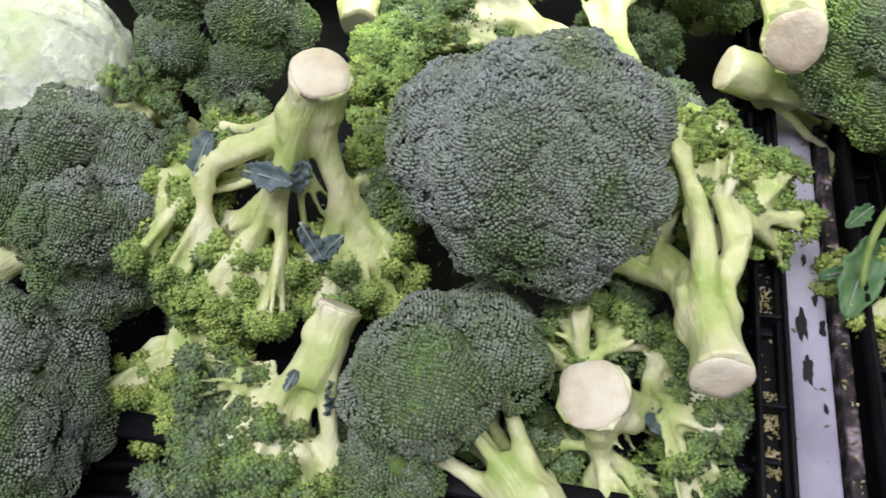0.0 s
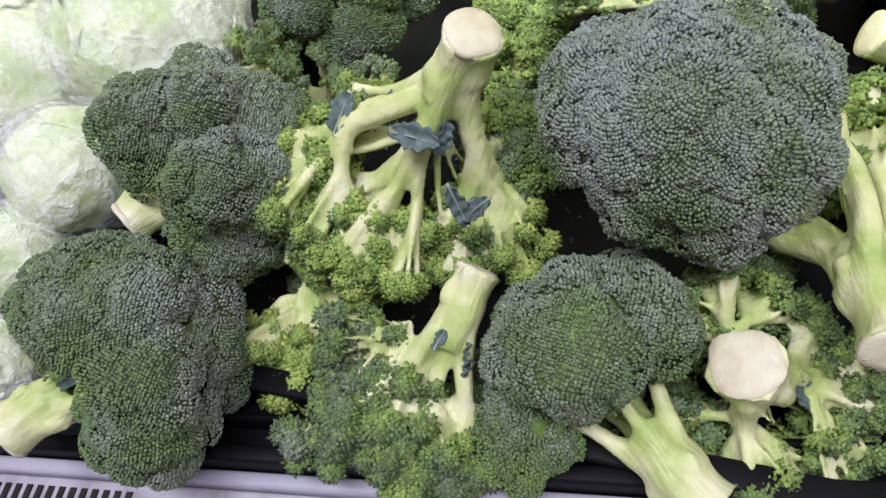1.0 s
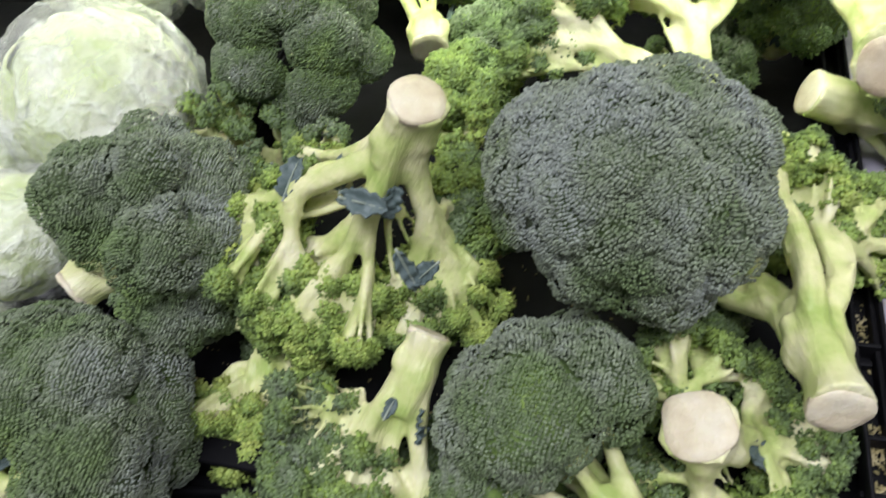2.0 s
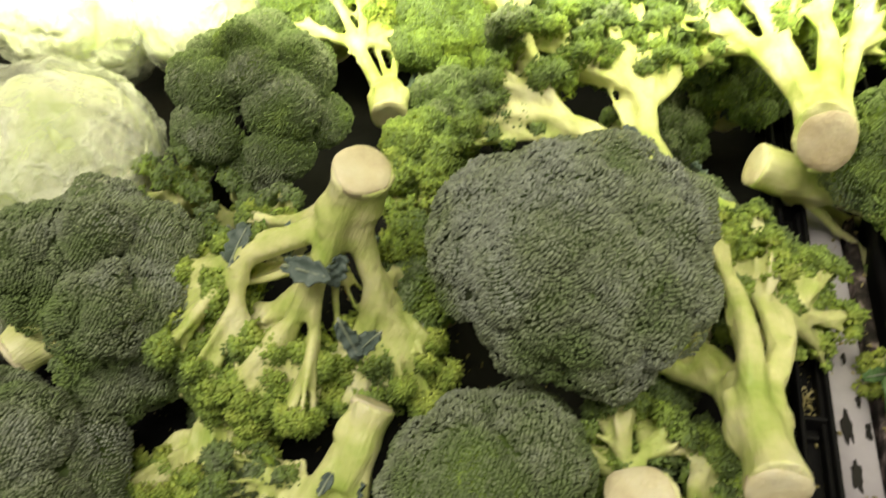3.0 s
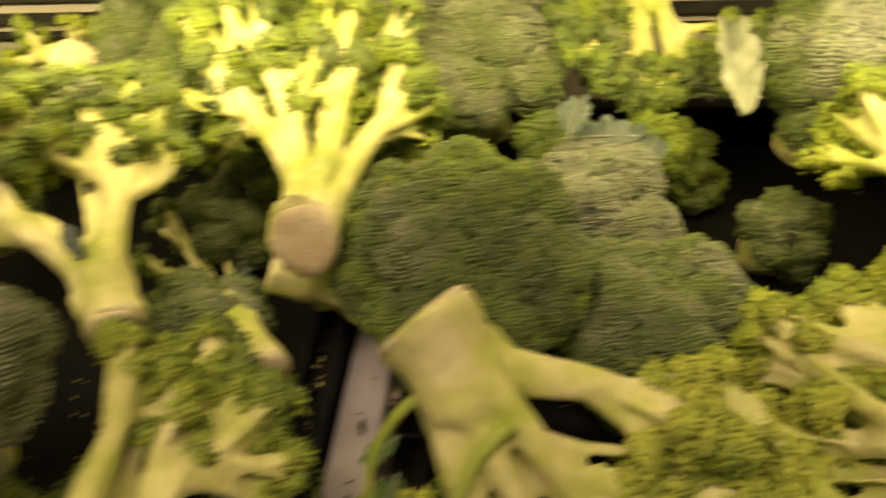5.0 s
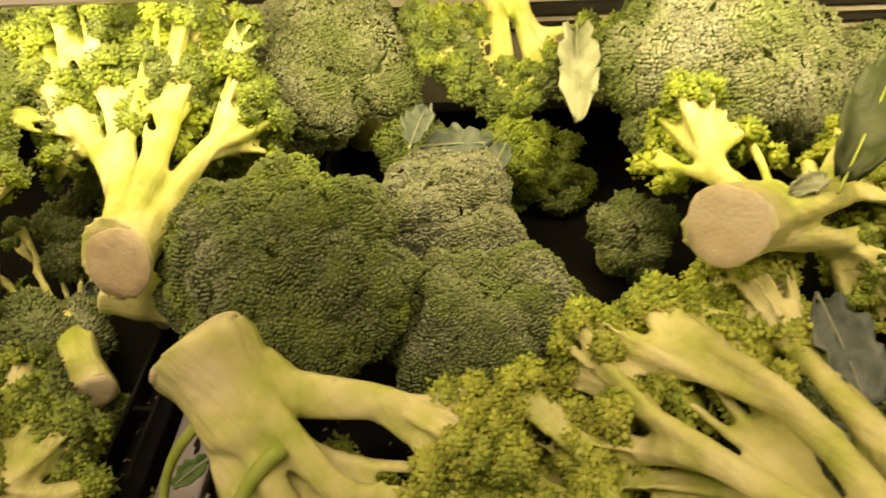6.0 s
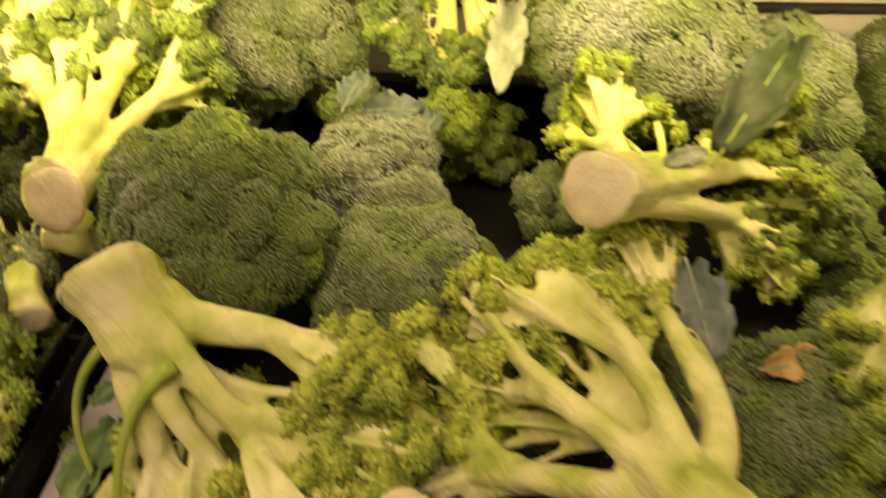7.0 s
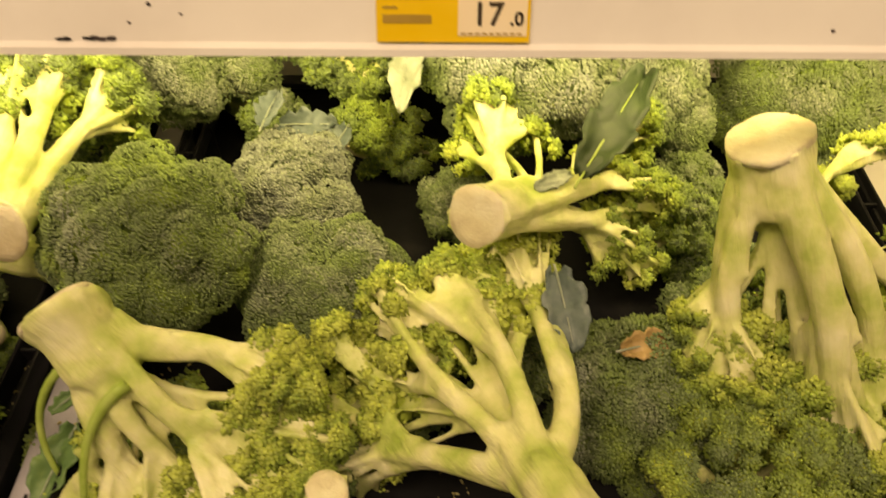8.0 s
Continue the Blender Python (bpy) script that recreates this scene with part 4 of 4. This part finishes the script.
# grey small
broccoli((0.287, 0.605, 1.003), (0.281, 0.655, 0.959), 0.060, fl=11, f=0.42, tone=0.06, seed=19, bare=True, wob=0.08)
# grey low
broccoli((0.317, 0.532, 0.960), (0.304, 0.583, 0.907), 0.069, fl=12, f=0.42, tone=0.28, seed=20, bare=True, wob=0.08)
# wide fan
wide_fan = broccoli((0.424, 0.461, 0.968), (0.476, 0.255, 1.047), 0.099, sr=0.0165, fl=28, f=0.31, tone=0.64, seed=21, spread=108, part_at=0.36, loose=10, sq=0.7, boughs=10, crumbly=True, cut_normal=(0.169, -0.88, 0.443), inner=0.75, limbs=[(140, 0.108, 0.225, 0.0082, 0.018), (153, 0.104, 0.237, 0.0049, 0.019), (146, 0.079, 0.227, 0.0049, 0.020), (128, 0.124, 0.214, 0.0049, 0.011), (-164, 0.049, 0.242, 0.0066, 0.021), (169, 0.069, 0.240, 0.0049, 0.019), (151, 0.048, 0.220, 0.0066, 0.017), (-128, 0.039, 0.245, 0.0049, 0.020), (-89, 0.044, 0.242, 0.0066, 0.022), (-62, 0.042, 0.227, 0.0066, 0.016), (-46, 0.077, 0.234, 0.0066, 0.021), (-32, 0.074, 0.222, 0.0074, 0.012), (-60, 0.067, 0.249, 0.0041, 0.018), (-177, 0.022, 0.220, 0.0057, 0.011)])
# side cut
broccoli((0.522, 0.569, 1.042), (0.434, 0.460, 1.081), 0.081, sr=0.0214, fl=28, f=0.31, tone=0.52, seed=22, spread=108, part_at=0.4, loose=10, sq=0.7, boughs=9, crumbly=True, cut_normal=(-0.509, -0.795, 0.331), scars=0, limbs=[(167, 0.088, 0.105, 0.0070, 0.015), (179, 0.078, 0.121, 0.0060, 0.016), (-171, 0.063, 0.142, 0.0050, 0.015), (154, 0.081, 0.096, 0.0050, 0.012), (-119, 0.041, 0.179, 0.0060, 0.018), (-58, 0.027, 0.167, 0.0090, 0.019), (-1, 0.043, 0.156, 0.0080, 0.015), (-20, 0.041, 0.180, 0.0050, 0.017), (20, 0.048, 0.146, 0.0040, 0.013), (9, 0.067, 0.167, 0.0040, 0.014), (-150, 0.012, 0.142, 0.0060, 0.008)])
# tall upturned
broccoli((0.655, 0.447, 0.986), (0.617, 0.486, 1.124), 0.097, sr=0.0283, fl=28, f=0.31, tone=0.62, seed=23, spread=108, part_at=0.3, loose=10, sq=0.7, boughs=8, crumbly=True, cut_normal=(-0.348, -0.02, 0.937), scars=1, inner=0.75, limbs=[(30, 0.053, 0.128, 0.0110, 0.017), (14, 0.055, 0.153, 0.0080, 0.019), (1, 0.039, 0.176, 0.0070, 0.020), (47, 0.057, 0.116, 0.0050, 0.013), (-83, 0.035, 0.215, 0.0120, 0.021), (-44, 0.029, 0.206, 0.0070, 0.020), (4, 0.006, 0.184, 0.0060, 0.018), (-156, 0.097, 0.155, 0.0110, 0.022), (-129, 0.056, 0.195, 0.0100, 0.021), (-149, 0.081, 0.185, 0.0070, 0.021), (89, 0.025, 0.173, 0.0050, 0.016), (-117, 0.046, 0.235, 0.0060, 0.020), (170, 0.109, 0.044, 0.0050, 0.016)])
# rear left
broccoli((-0.004, 0.729, 1.093), (0.004, 0.770, 1.022), 0.076, fl=11, f=0.42, tone=0.4, seed=24, bare=True, bud=0.0029)
# rear lobed
broccoli((0.189, 0.735, 1.081), (0.204, 0.781, 1.014), 0.075, fl=10, f=0.44, tone=0.2, seed=25, bare=True, bud=0.0027, wob=0.08)
# rear upturned
broccoli((0.336, 0.737, 1.105), (0.326, 0.802, 1.161), 0.083, sr=0.0292, fl=28, f=0.31, tone=0.4, seed=26, spread=108, part_at=0.35, loose=10, sq=0.7, boughs=7, crumbly=True, bud=0.0029, inner=0.3, limbs=[(9, 0.056, 0.085, 0.0050, 0.018), (14, 0.039, 0.106, 0.0060, 0.016), (41, 0.013, 0.120, 0.0090, 0.016), (167, 0.018, 0.120, 0.0090, 0.016), (-177, 0.053, 0.112, 0.0070, 0.017), (-171, 0.077, 0.087, 0.0050, 0.016), (172, 0.038, 0.099, 0.0060, 0.015), (4, 0.066, 0.057, 0.0040, 0.017)])
# rear right
broccoli((0.477, 0.678, 1.089), (0.462, 0.728, 1.014), 0.083, fl=14, f=0.42, tone=0.22, seed=27, bare=True, bud=0.0027, wob=0.08)
# rear grey
broccoli((0.595, 0.695, 1.055), (0.582, 0.739, 0.998), 0.067, fl=9, f=0.45, tone=0.17, seed=28, bare=True, bud=0.0027)
# rear teal
broccoli((0.767, 0.759, 1.028), (0.767, 0.819, 0.950), 0.090, fl=13, f=0.42, tone=0.33, seed=29, bare=True, bud=0.0029, wob=0.06)
# low dark
broccoli((0.569, 0.456, 0.905), (0.570, 0.505, 0.840), 0.074, fl=12, f=0.42, tone=0.33, seed=30, bare=True, bud=0.0029)
# front right
broccoli((0.626, 0.383, 0.920), (0.627, 0.407, 0.842), 0.074, fl=14, f=0.36, tone=0.52, seed=31, crumbly=True)
# low stub
broccoli((0.334, 0.347, 0.909), (0.346, 0.339, 0.967), 0.033, sr=0.0139, fl=7, f=0.33, tone=0.3, seed=33, bud=0.0029)
# between
broccoli((0.620, 0.597, 0.971), (0.620, 0.624, 0.929), 0.046, fl=9, f=0.4, tone=0.42, seed=34, bare=True, bud=0.0029)
# hole florets
broccoli((0.363, 0.731, 0.990), (0.360, 0.762, 0.951), 0.046, fl=9, f=0.38, tone=0.5, seed=35, crumbly=True, bud=0.0029)
# hole dark
broccoli((0.423, 0.623, 0.986), (0.420, 0.647, 0.956), 0.035, fl=9, f=0.4, tone=0.28, seed=36, bare=True, bud=0.0029)
# yellow beside dome
broccoli((-0.186, 0.466, 1.008), (-0.194, 0.486, 0.977), 0.034, fl=9, f=0.38, tone=0.75, seed=38, crumbly=True, bud=0.0029)
# loose beside knobbly
broccoli((-0.388, 0.448, 1.012), (-0.396, 0.468, 0.980), 0.035, fl=9, f=0.34, tone=0.45, seed=39, crumbly=True, bud=0.0029)
# dark behind dome
broccoli((-0.182, 0.591, 1.016), (-0.192, 0.615, 0.978), 0.043, fl=9, f=0.4, tone=0.3, seed=40, bare=True, bud=0.0029)
# fill a
broccoli((-0.181, 0.497, 1.011), (-0.191, 0.519, 0.967), 0.046, fl=9, f=0.38, tone=0.58, seed=41, bare=True, bud=0.0029)
# fill b
broccoli((-0.360, 0.456, 0.981), (-0.371, 0.480, 0.933), 0.050, fl=10, f=0.36, tone=0.42, seed=42, crumbly=True, bud=0.0029)
# fill c
broccoli((0.007, 0.337, 0.904), (-0.002, 0.358, 0.862), 0.043, fl=10, f=0.38, tone=0.34, seed=43, crumbly=True, bud=0.0029)
# fill d
broccoli((-0.205, 0.658, 1.062), (-0.217, 0.692, 1.016), 0.053, fl=10, f=0.38, tone=0.5, seed=44, bare=True, bud=0.0029)
# fill e
broccoli((0.032, 0.658, 1.073), (0.019, 0.695, 1.021), 0.059, fl=11, f=0.34, tone=0.5, seed=45, crumbly=True, bud=0.0029)
# fill f
broccoli((-0.097, 0.761, 1.094), (-0.109, 0.795, 1.039), 0.060, fl=10, f=0.4, tone=0.34, seed=46, bare=True, bud=0.0029)
# fill g
broccoli((-0.339, 0.694, 1.089), (-0.353, 0.731, 1.028), 0.066, fl=11, f=0.36, tone=0.48, seed=47, bare=True, bud=0.0029)
# fill h
broccoli((0.255, 0.697, 1.033), (0.252, 0.718, 1.006), 0.032, fl=9, f=0.38, tone=0.4, seed=48, bare=True, bud=0.0029)
# fill i
broccoli((0.339, 0.694, 1.030), (0.336, 0.715, 1.003), 0.031, fl=9, f=0.38, tone=0.42, seed=49, bare=True, bud=0.0029)
# rear lying
broccoli((0.070, 0.769, 1.120), (0.140, 0.710, 1.094), 0.037, sr=0.012, fl=9, f=0.34, tone=0.5, seed=50, crumbly=True, bud=0.0029)
# fill j
broccoli((0.631, 0.633, 1.002), (0.631, 0.653, 0.970), 0.034, fl=9, f=0.4, tone=0.3, seed=51, bare=True, bud=0.0029)
# fill k
broccoli((0.133, 0.639, 1.045), (0.130, 0.659, 1.021), 0.028, fl=9, f=0.38, tone=0.5, seed=52, bare=True, bud=0.0029)
# fill l
broccoli((0.377, 0.458, 0.906), (0.377, 0.483, 0.867), 0.042, fl=9, f=0.4, tone=0.4, seed=53, bare=True, bud=0.0029)
# fill m
broccoli((-0.154, 0.258, 0.863), (-0.160, 0.272, 0.834), 0.030, fl=8, f=0.4, tone=0.3, seed=54, bare=True, bud=0.0029)
# fill n
broccoli((0.021, 0.517, 0.958), (0.017, 0.548, 0.919), 0.046, fl=10, f=0.4, tone=0.25, seed=55, bare=True, bud=0.0029)
# fill o
broccoli((-0.160, 0.389, 1.002), (-0.167, 0.401, 0.975), 0.027, fl=9, f=0.38, tone=0.62, seed=56, bare=True, bud=0.0029)
# fill p
broccoli((-0.025, 0.244, 0.877), (-0.034, 0.259, 0.844), 0.034, fl=9, f=0.36, tone=0.38, seed=57, crumbly=True, bud=0.0029)
# fill q
broccoli((0.626, 0.518, 0.948), (0.627, 0.542, 0.912), 0.040, fl=9, f=0.38, tone=0.3, seed=58, bare=True, bud=0.0029)
# fill r
broccoli((0.067, 0.632, 1.029), (0.058, 0.659, 0.992), 0.043, fl=9, f=0.36, tone=0.42, seed=59, bare=True, bud=0.0029)
# fill s
broccoli((0.331, 0.405, 0.920), (0.331, 0.425, 0.888), 0.034, fl=9, f=0.38, tone=0.42, seed=60, crumbly=True, bud=0.0029)
# fill t
broccoli((0.493, 0.488, 0.927), (0.493, 0.508, 0.895), 0.034, fl=8, f=0.4, tone=0.36, seed=61, bare=True, bud=0.0029)
# fill u
broccoli((-0.288, 0.320, 0.891), (-0.296, 0.339, 0.854), 0.038, fl=8, f=0.4, tone=0.3, seed=62, bare=True, bud=0.0029)
# fill v
broccoli((0.009, 0.611, 0.996), (0.000, 0.635, 0.963), 0.039, fl=8, f=0.4, tone=0.3, seed=63, bare=True, bud=0.0029)
# fill w
broccoli((-0.111, 0.207, 0.896), (-0.111, 0.229, 0.866), 0.034, fl=9, f=0.4, tone=0.36, seed=64, bare=True, bud=0.0025)
# fill x
broccoli((-0.273, 0.401, 1.008), (-0.279, 0.415, 0.979), 0.030, fl=8, f=0.36, tone=0.5, seed=65, crumbly=True, bud=0.0029)
# fill y
broccoli((0.076, 0.480, 0.919), (0.076, 0.500, 0.889), 0.036, fl=9, f=0.38, tone=0.36, seed=66, crumbly=True, bud=0.0029)
# fill z
broccoli((0.604, 0.582, 0.994), (0.604, 0.602, 0.964), 0.036, fl=9, f=0.38, tone=0.44, seed=67, crumbly=True, bud=0.0029)
# fill aa
broccoli((0.110, 0.424, 0.893), (0.110, 0.444, 0.863), 0.026, fl=9, f=0.38, tone=0.52, seed=68, crumbly=True, bud=0.0029)
# fill ab
broccoli((-0.147, 0.371, 0.980), (-0.147, 0.391, 0.950), 0.034, fl=9, f=0.38, tone=0.34, seed=69, bare=True, bud=0.0029)
# fill ac
broccoli((0.228, 0.424, 0.919), (0.228, 0.444, 0.889), 0.040, fl=9, f=0.38, tone=0.52, seed=70, crumbly=True, bud=0.0031)
# fill ad
broccoli((0.421, 0.475, 0.888), (0.421, 0.495, 0.858), 0.040, fl=9, f=0.38, tone=0.48, seed=71, crumbly=True, bud=0.0031)
# fill ae
broccoli((0.667, 0.520, 0.959), (0.667, 0.540, 0.929), 0.045, fl=9, f=0.38, tone=0.46, seed=72, crumbly=True, bud=0.0031)

# ---- bare leaf stems still on two of the heads ----


def leaf_stem(head, a, b, c, r):
    inv = head.matrix_world.inverted()
    sv, sf = [], []
    tube(sv, sf, bezier(*[inv @ Vector(p) for p in (a, b, c)], 10), [r * (1 - 0.045 * k) for k in range(11)], 9, 0.3, r * 900)
    me = bpy.data.meshes.new("leaf_stem")
    me.from_pydata([v[:] for v in sv], [], sf)
    link_mesh("leaf_stem", me, STEM, head, "thin bright green leaf stem")


leaf_stem(front_stalk, (0.229, 0.373, 1.020), (0.201, 0.358, 1.007), (0.198, 0.340, 0.947), 0.0038)
leaf_stem(front_stalk, (0.187, 0.392, 1.019), (0.147, 0.383, 0.989), (0.163, 0.375, 0.927), 0.0032)
leaf_stem(wide_fan, (0.476, 0.352, 0.966), (0.498, 0.373, 0.977), (0.494, 0.421, 0.993), 0.0036)

# ---- loose leaves ----


def loose_leaf(a, b, width, seed=1, material=LEAF, bend=0.25, label="blue-green broccoli leaf lying on the heads"):
    a, b = Vector(a), Vector(b)
    size = (b - a).length
    width = min(width, size * 0.42)
    top = new("broccoli_leaf", None)
    top.matrix_world = Matrix.Translation(a) @ axes(b - a, (0, -0.6, 0.8))
    leaf_mesh("blade", size, width, material, top, seed, bend=bend, curl=0.55)
    sv, sf = [], []
    rib = [Vector((0, size * s * (1 - 0.12 * bend * s), -bend * size * s * s * 0.5 + 0.0008 - 0.03 * width)) for s in [k / 10 for k in range(-1, 10)]]
    tube(sv, sf, rib, [0.0010 - 0.00007 * k for k in range(11)], 7)
    me = bpy.data.meshes.new("midrib")
    me.from_pydata([v[:] for v in sv], [], sf)
    link_mesh("midrib", me, STEM if material is DARK_LEAF else PALE_LEAF, top, "midrib a little paler than the blade")
    return tagged(top, label, "leaf")


loose_leaf((0.508, 0.508, 1.083), (0.562, 0.584, 1.130), 0.030, seed=1, bend=0.05, material=DARK_LEAF, label='dark green broccoli leaf standing up from a stalk')
loose_leaf((0.385, 0.701, 1.124), (0.379, 0.605, 1.093), 0.024, seed=2, material=PALE_LEAF, label='pale torn broccoli leaf hanging over the heads')
loose_leaf((-0.372, 0.141, 0.903), (-0.347, 0.125, 0.878), 0.010, seed=3)
loose_leaf((0.167, 0.402, 0.949), (0.151, 0.353, 0.927), 0.022, seed=4, material=GREEN_LEAF, label='fresh green broccoli leaf resting on the heap')
loose_leaf((0.154, 0.387, 0.935), (0.138, 0.385, 0.930), 0.018, seed=6, material=GREEN_LEAF, label='fresh green broccoli leaf resting on the heap')
loose_leaf((0.166, 0.420, 0.963), (0.151, 0.404, 0.960), 0.020, seed=7, material=GREEN_LEAF, label='fresh green broccoli leaf resting on the heap')
loose_leaf((-0.257, 0.316, 1.032), (-0.255, 0.342, 1.048), 0.024, seed=8)
loose_leaf((-0.160, 0.205, 0.971), (-0.156, 0.214, 0.978), 0.016, seed=21)
loose_leaf((-0.222, 0.326, 1.033), (-0.225, 0.350, 1.047), 0.013, seed=9)
loose_leaf((-0.169, 0.280, 1.025), (-0.158, 0.275, 1.000), 0.009, seed=10)
loose_leaf((-0.146, 0.280, 1.019), (-0.162, 0.277, 1.005), 0.012, seed=18)
loose_leaf((-0.207, 0.300, 1.046), (-0.177, 0.293, 1.046), 0.015, seed=11)
loose_leaf((0.272, 0.644, 1.054), (0.322, 0.639, 1.061), 0.022, seed=12)
loose_leaf((0.330, 0.645, 1.052), (0.317, 0.611, 1.044), 0.016, seed=13)
loose_leaf((0.264, 0.613, 1.067), (0.273, 0.652, 1.086), 0.018, seed=14)
loose_leaf((0.539, 0.448, 0.977), (0.578, 0.459, 0.979), 0.022, seed=15, material=DRY_LEAF, label='curled tan dry leaf between two heads')
loose_leaf((0.490, 0.466, 1.033), (0.499, 0.414, 1.010), 0.026, seed=16)

# ---- crumbs in the crates ----
rng = random.Random(11)


def crumbs(name, areas, label):
    verts, faces = [], []
    for count, x0, y0, x1, y1, z in areas:
        for _ in range(count):
            p = Vector((rng.uniform(x0, x1), rng.uniform(y0, y1), z + 0.0012))
            s = rng.uniform(0.0005, 0.0018)
            d = Vector((rng.gauss(0, 1), rng.gauss(0, 1), 0.2)).normalized() * s
            tube(verts, faces, [p - d, p + Vector((0, 0, s * 0.5)), p + d], [s * 0.35, s * 0.6, s * 0.3], 5)
    me = bpy.data.meshes.new(name)
    me.from_pydata([v[:] for v in verts], [], faces)
    ob = link_mesh(name, me, CRUMBS)
    ob.matrix_world = BED
    return tagged(ob, label, "crumbs", kind="stuff")


crumbs("broccoli_crumbs", [(500, -0.41, 0.24, 0.10, 0.5, -0.124), (420, 0.185, 0.25, 0.5, 0.5, -0.124), (90, 0.100, 0.22, 0.112, 0.5, -0.0885), (170, 0.100, 0.262, 0.112, 0.292, -0.0875), (90, 0.101, 0.238, 0.111, 0.254, -0.0875), (60, 0.100, 0.345, 0.112, 0.37, -0.0885), (60, 0.150, 0.16, 0.157, 0.55, -0.094), (200, 0.166, 0.22, 0.178, 0.30, -0.0875), (120, 0.166, 0.32, 0.178, 0.36, -0.0875), (25, 0.119, 0.16, 0.147, 0.55, -0.100)], "small yellow-green broccoli crumbs and dirt")


def wet_scrap(x, y, size, seed):
    """A dark wet scrap of leaf stuck to the grey strip."""
    bm = bmesh.new()
    ring = []
    for k in range(18):
        a = 2 * math.pi * k / 18
        r = size * (0.7 + 0.55 * noise.noise(Vector((math.cos(a) * 1.8, math.sin(a) * 1.8, seed * 3.3))))
        ring.append(bm.verts.new((x + r * 0.55 * math.cos(a), y + r * 1.5 * math.sin(a), -0.0992)))
    f = bm.faces.new(ring)
    ext = bmesh.ops.extrude_face_region(bm, geom=[f])
    bmesh.ops.translate(bm, vec=(0, 0, 0.0009), verts=[v for v in ext["geom"] if isinstance(v, bmesh.types.BMVert)])
    bmesh.ops.recalc_face_normals(bm, faces=bm.faces)
    ob = part("leaf_scrap", bm, DARK)
    ob.matrix_world = BED
    return tagged(ob, "dark wet leaf scrap stuck to the grey strip", "leaf scrap", "scraps on the strip")


for k, (x, y, s) in enumerate(((0.117, 0.352, 0.010), (0.118, 0.318, 0.009), (0.126, 0.372, 0.004), (0.121, 0.405, 0.004), (0.129, 0.350, 0.005), (0.122, 0.455, 0.005), (0.127, 0.292, 0.003))):
    wet_scrap(x + 0.014, y, s, k)
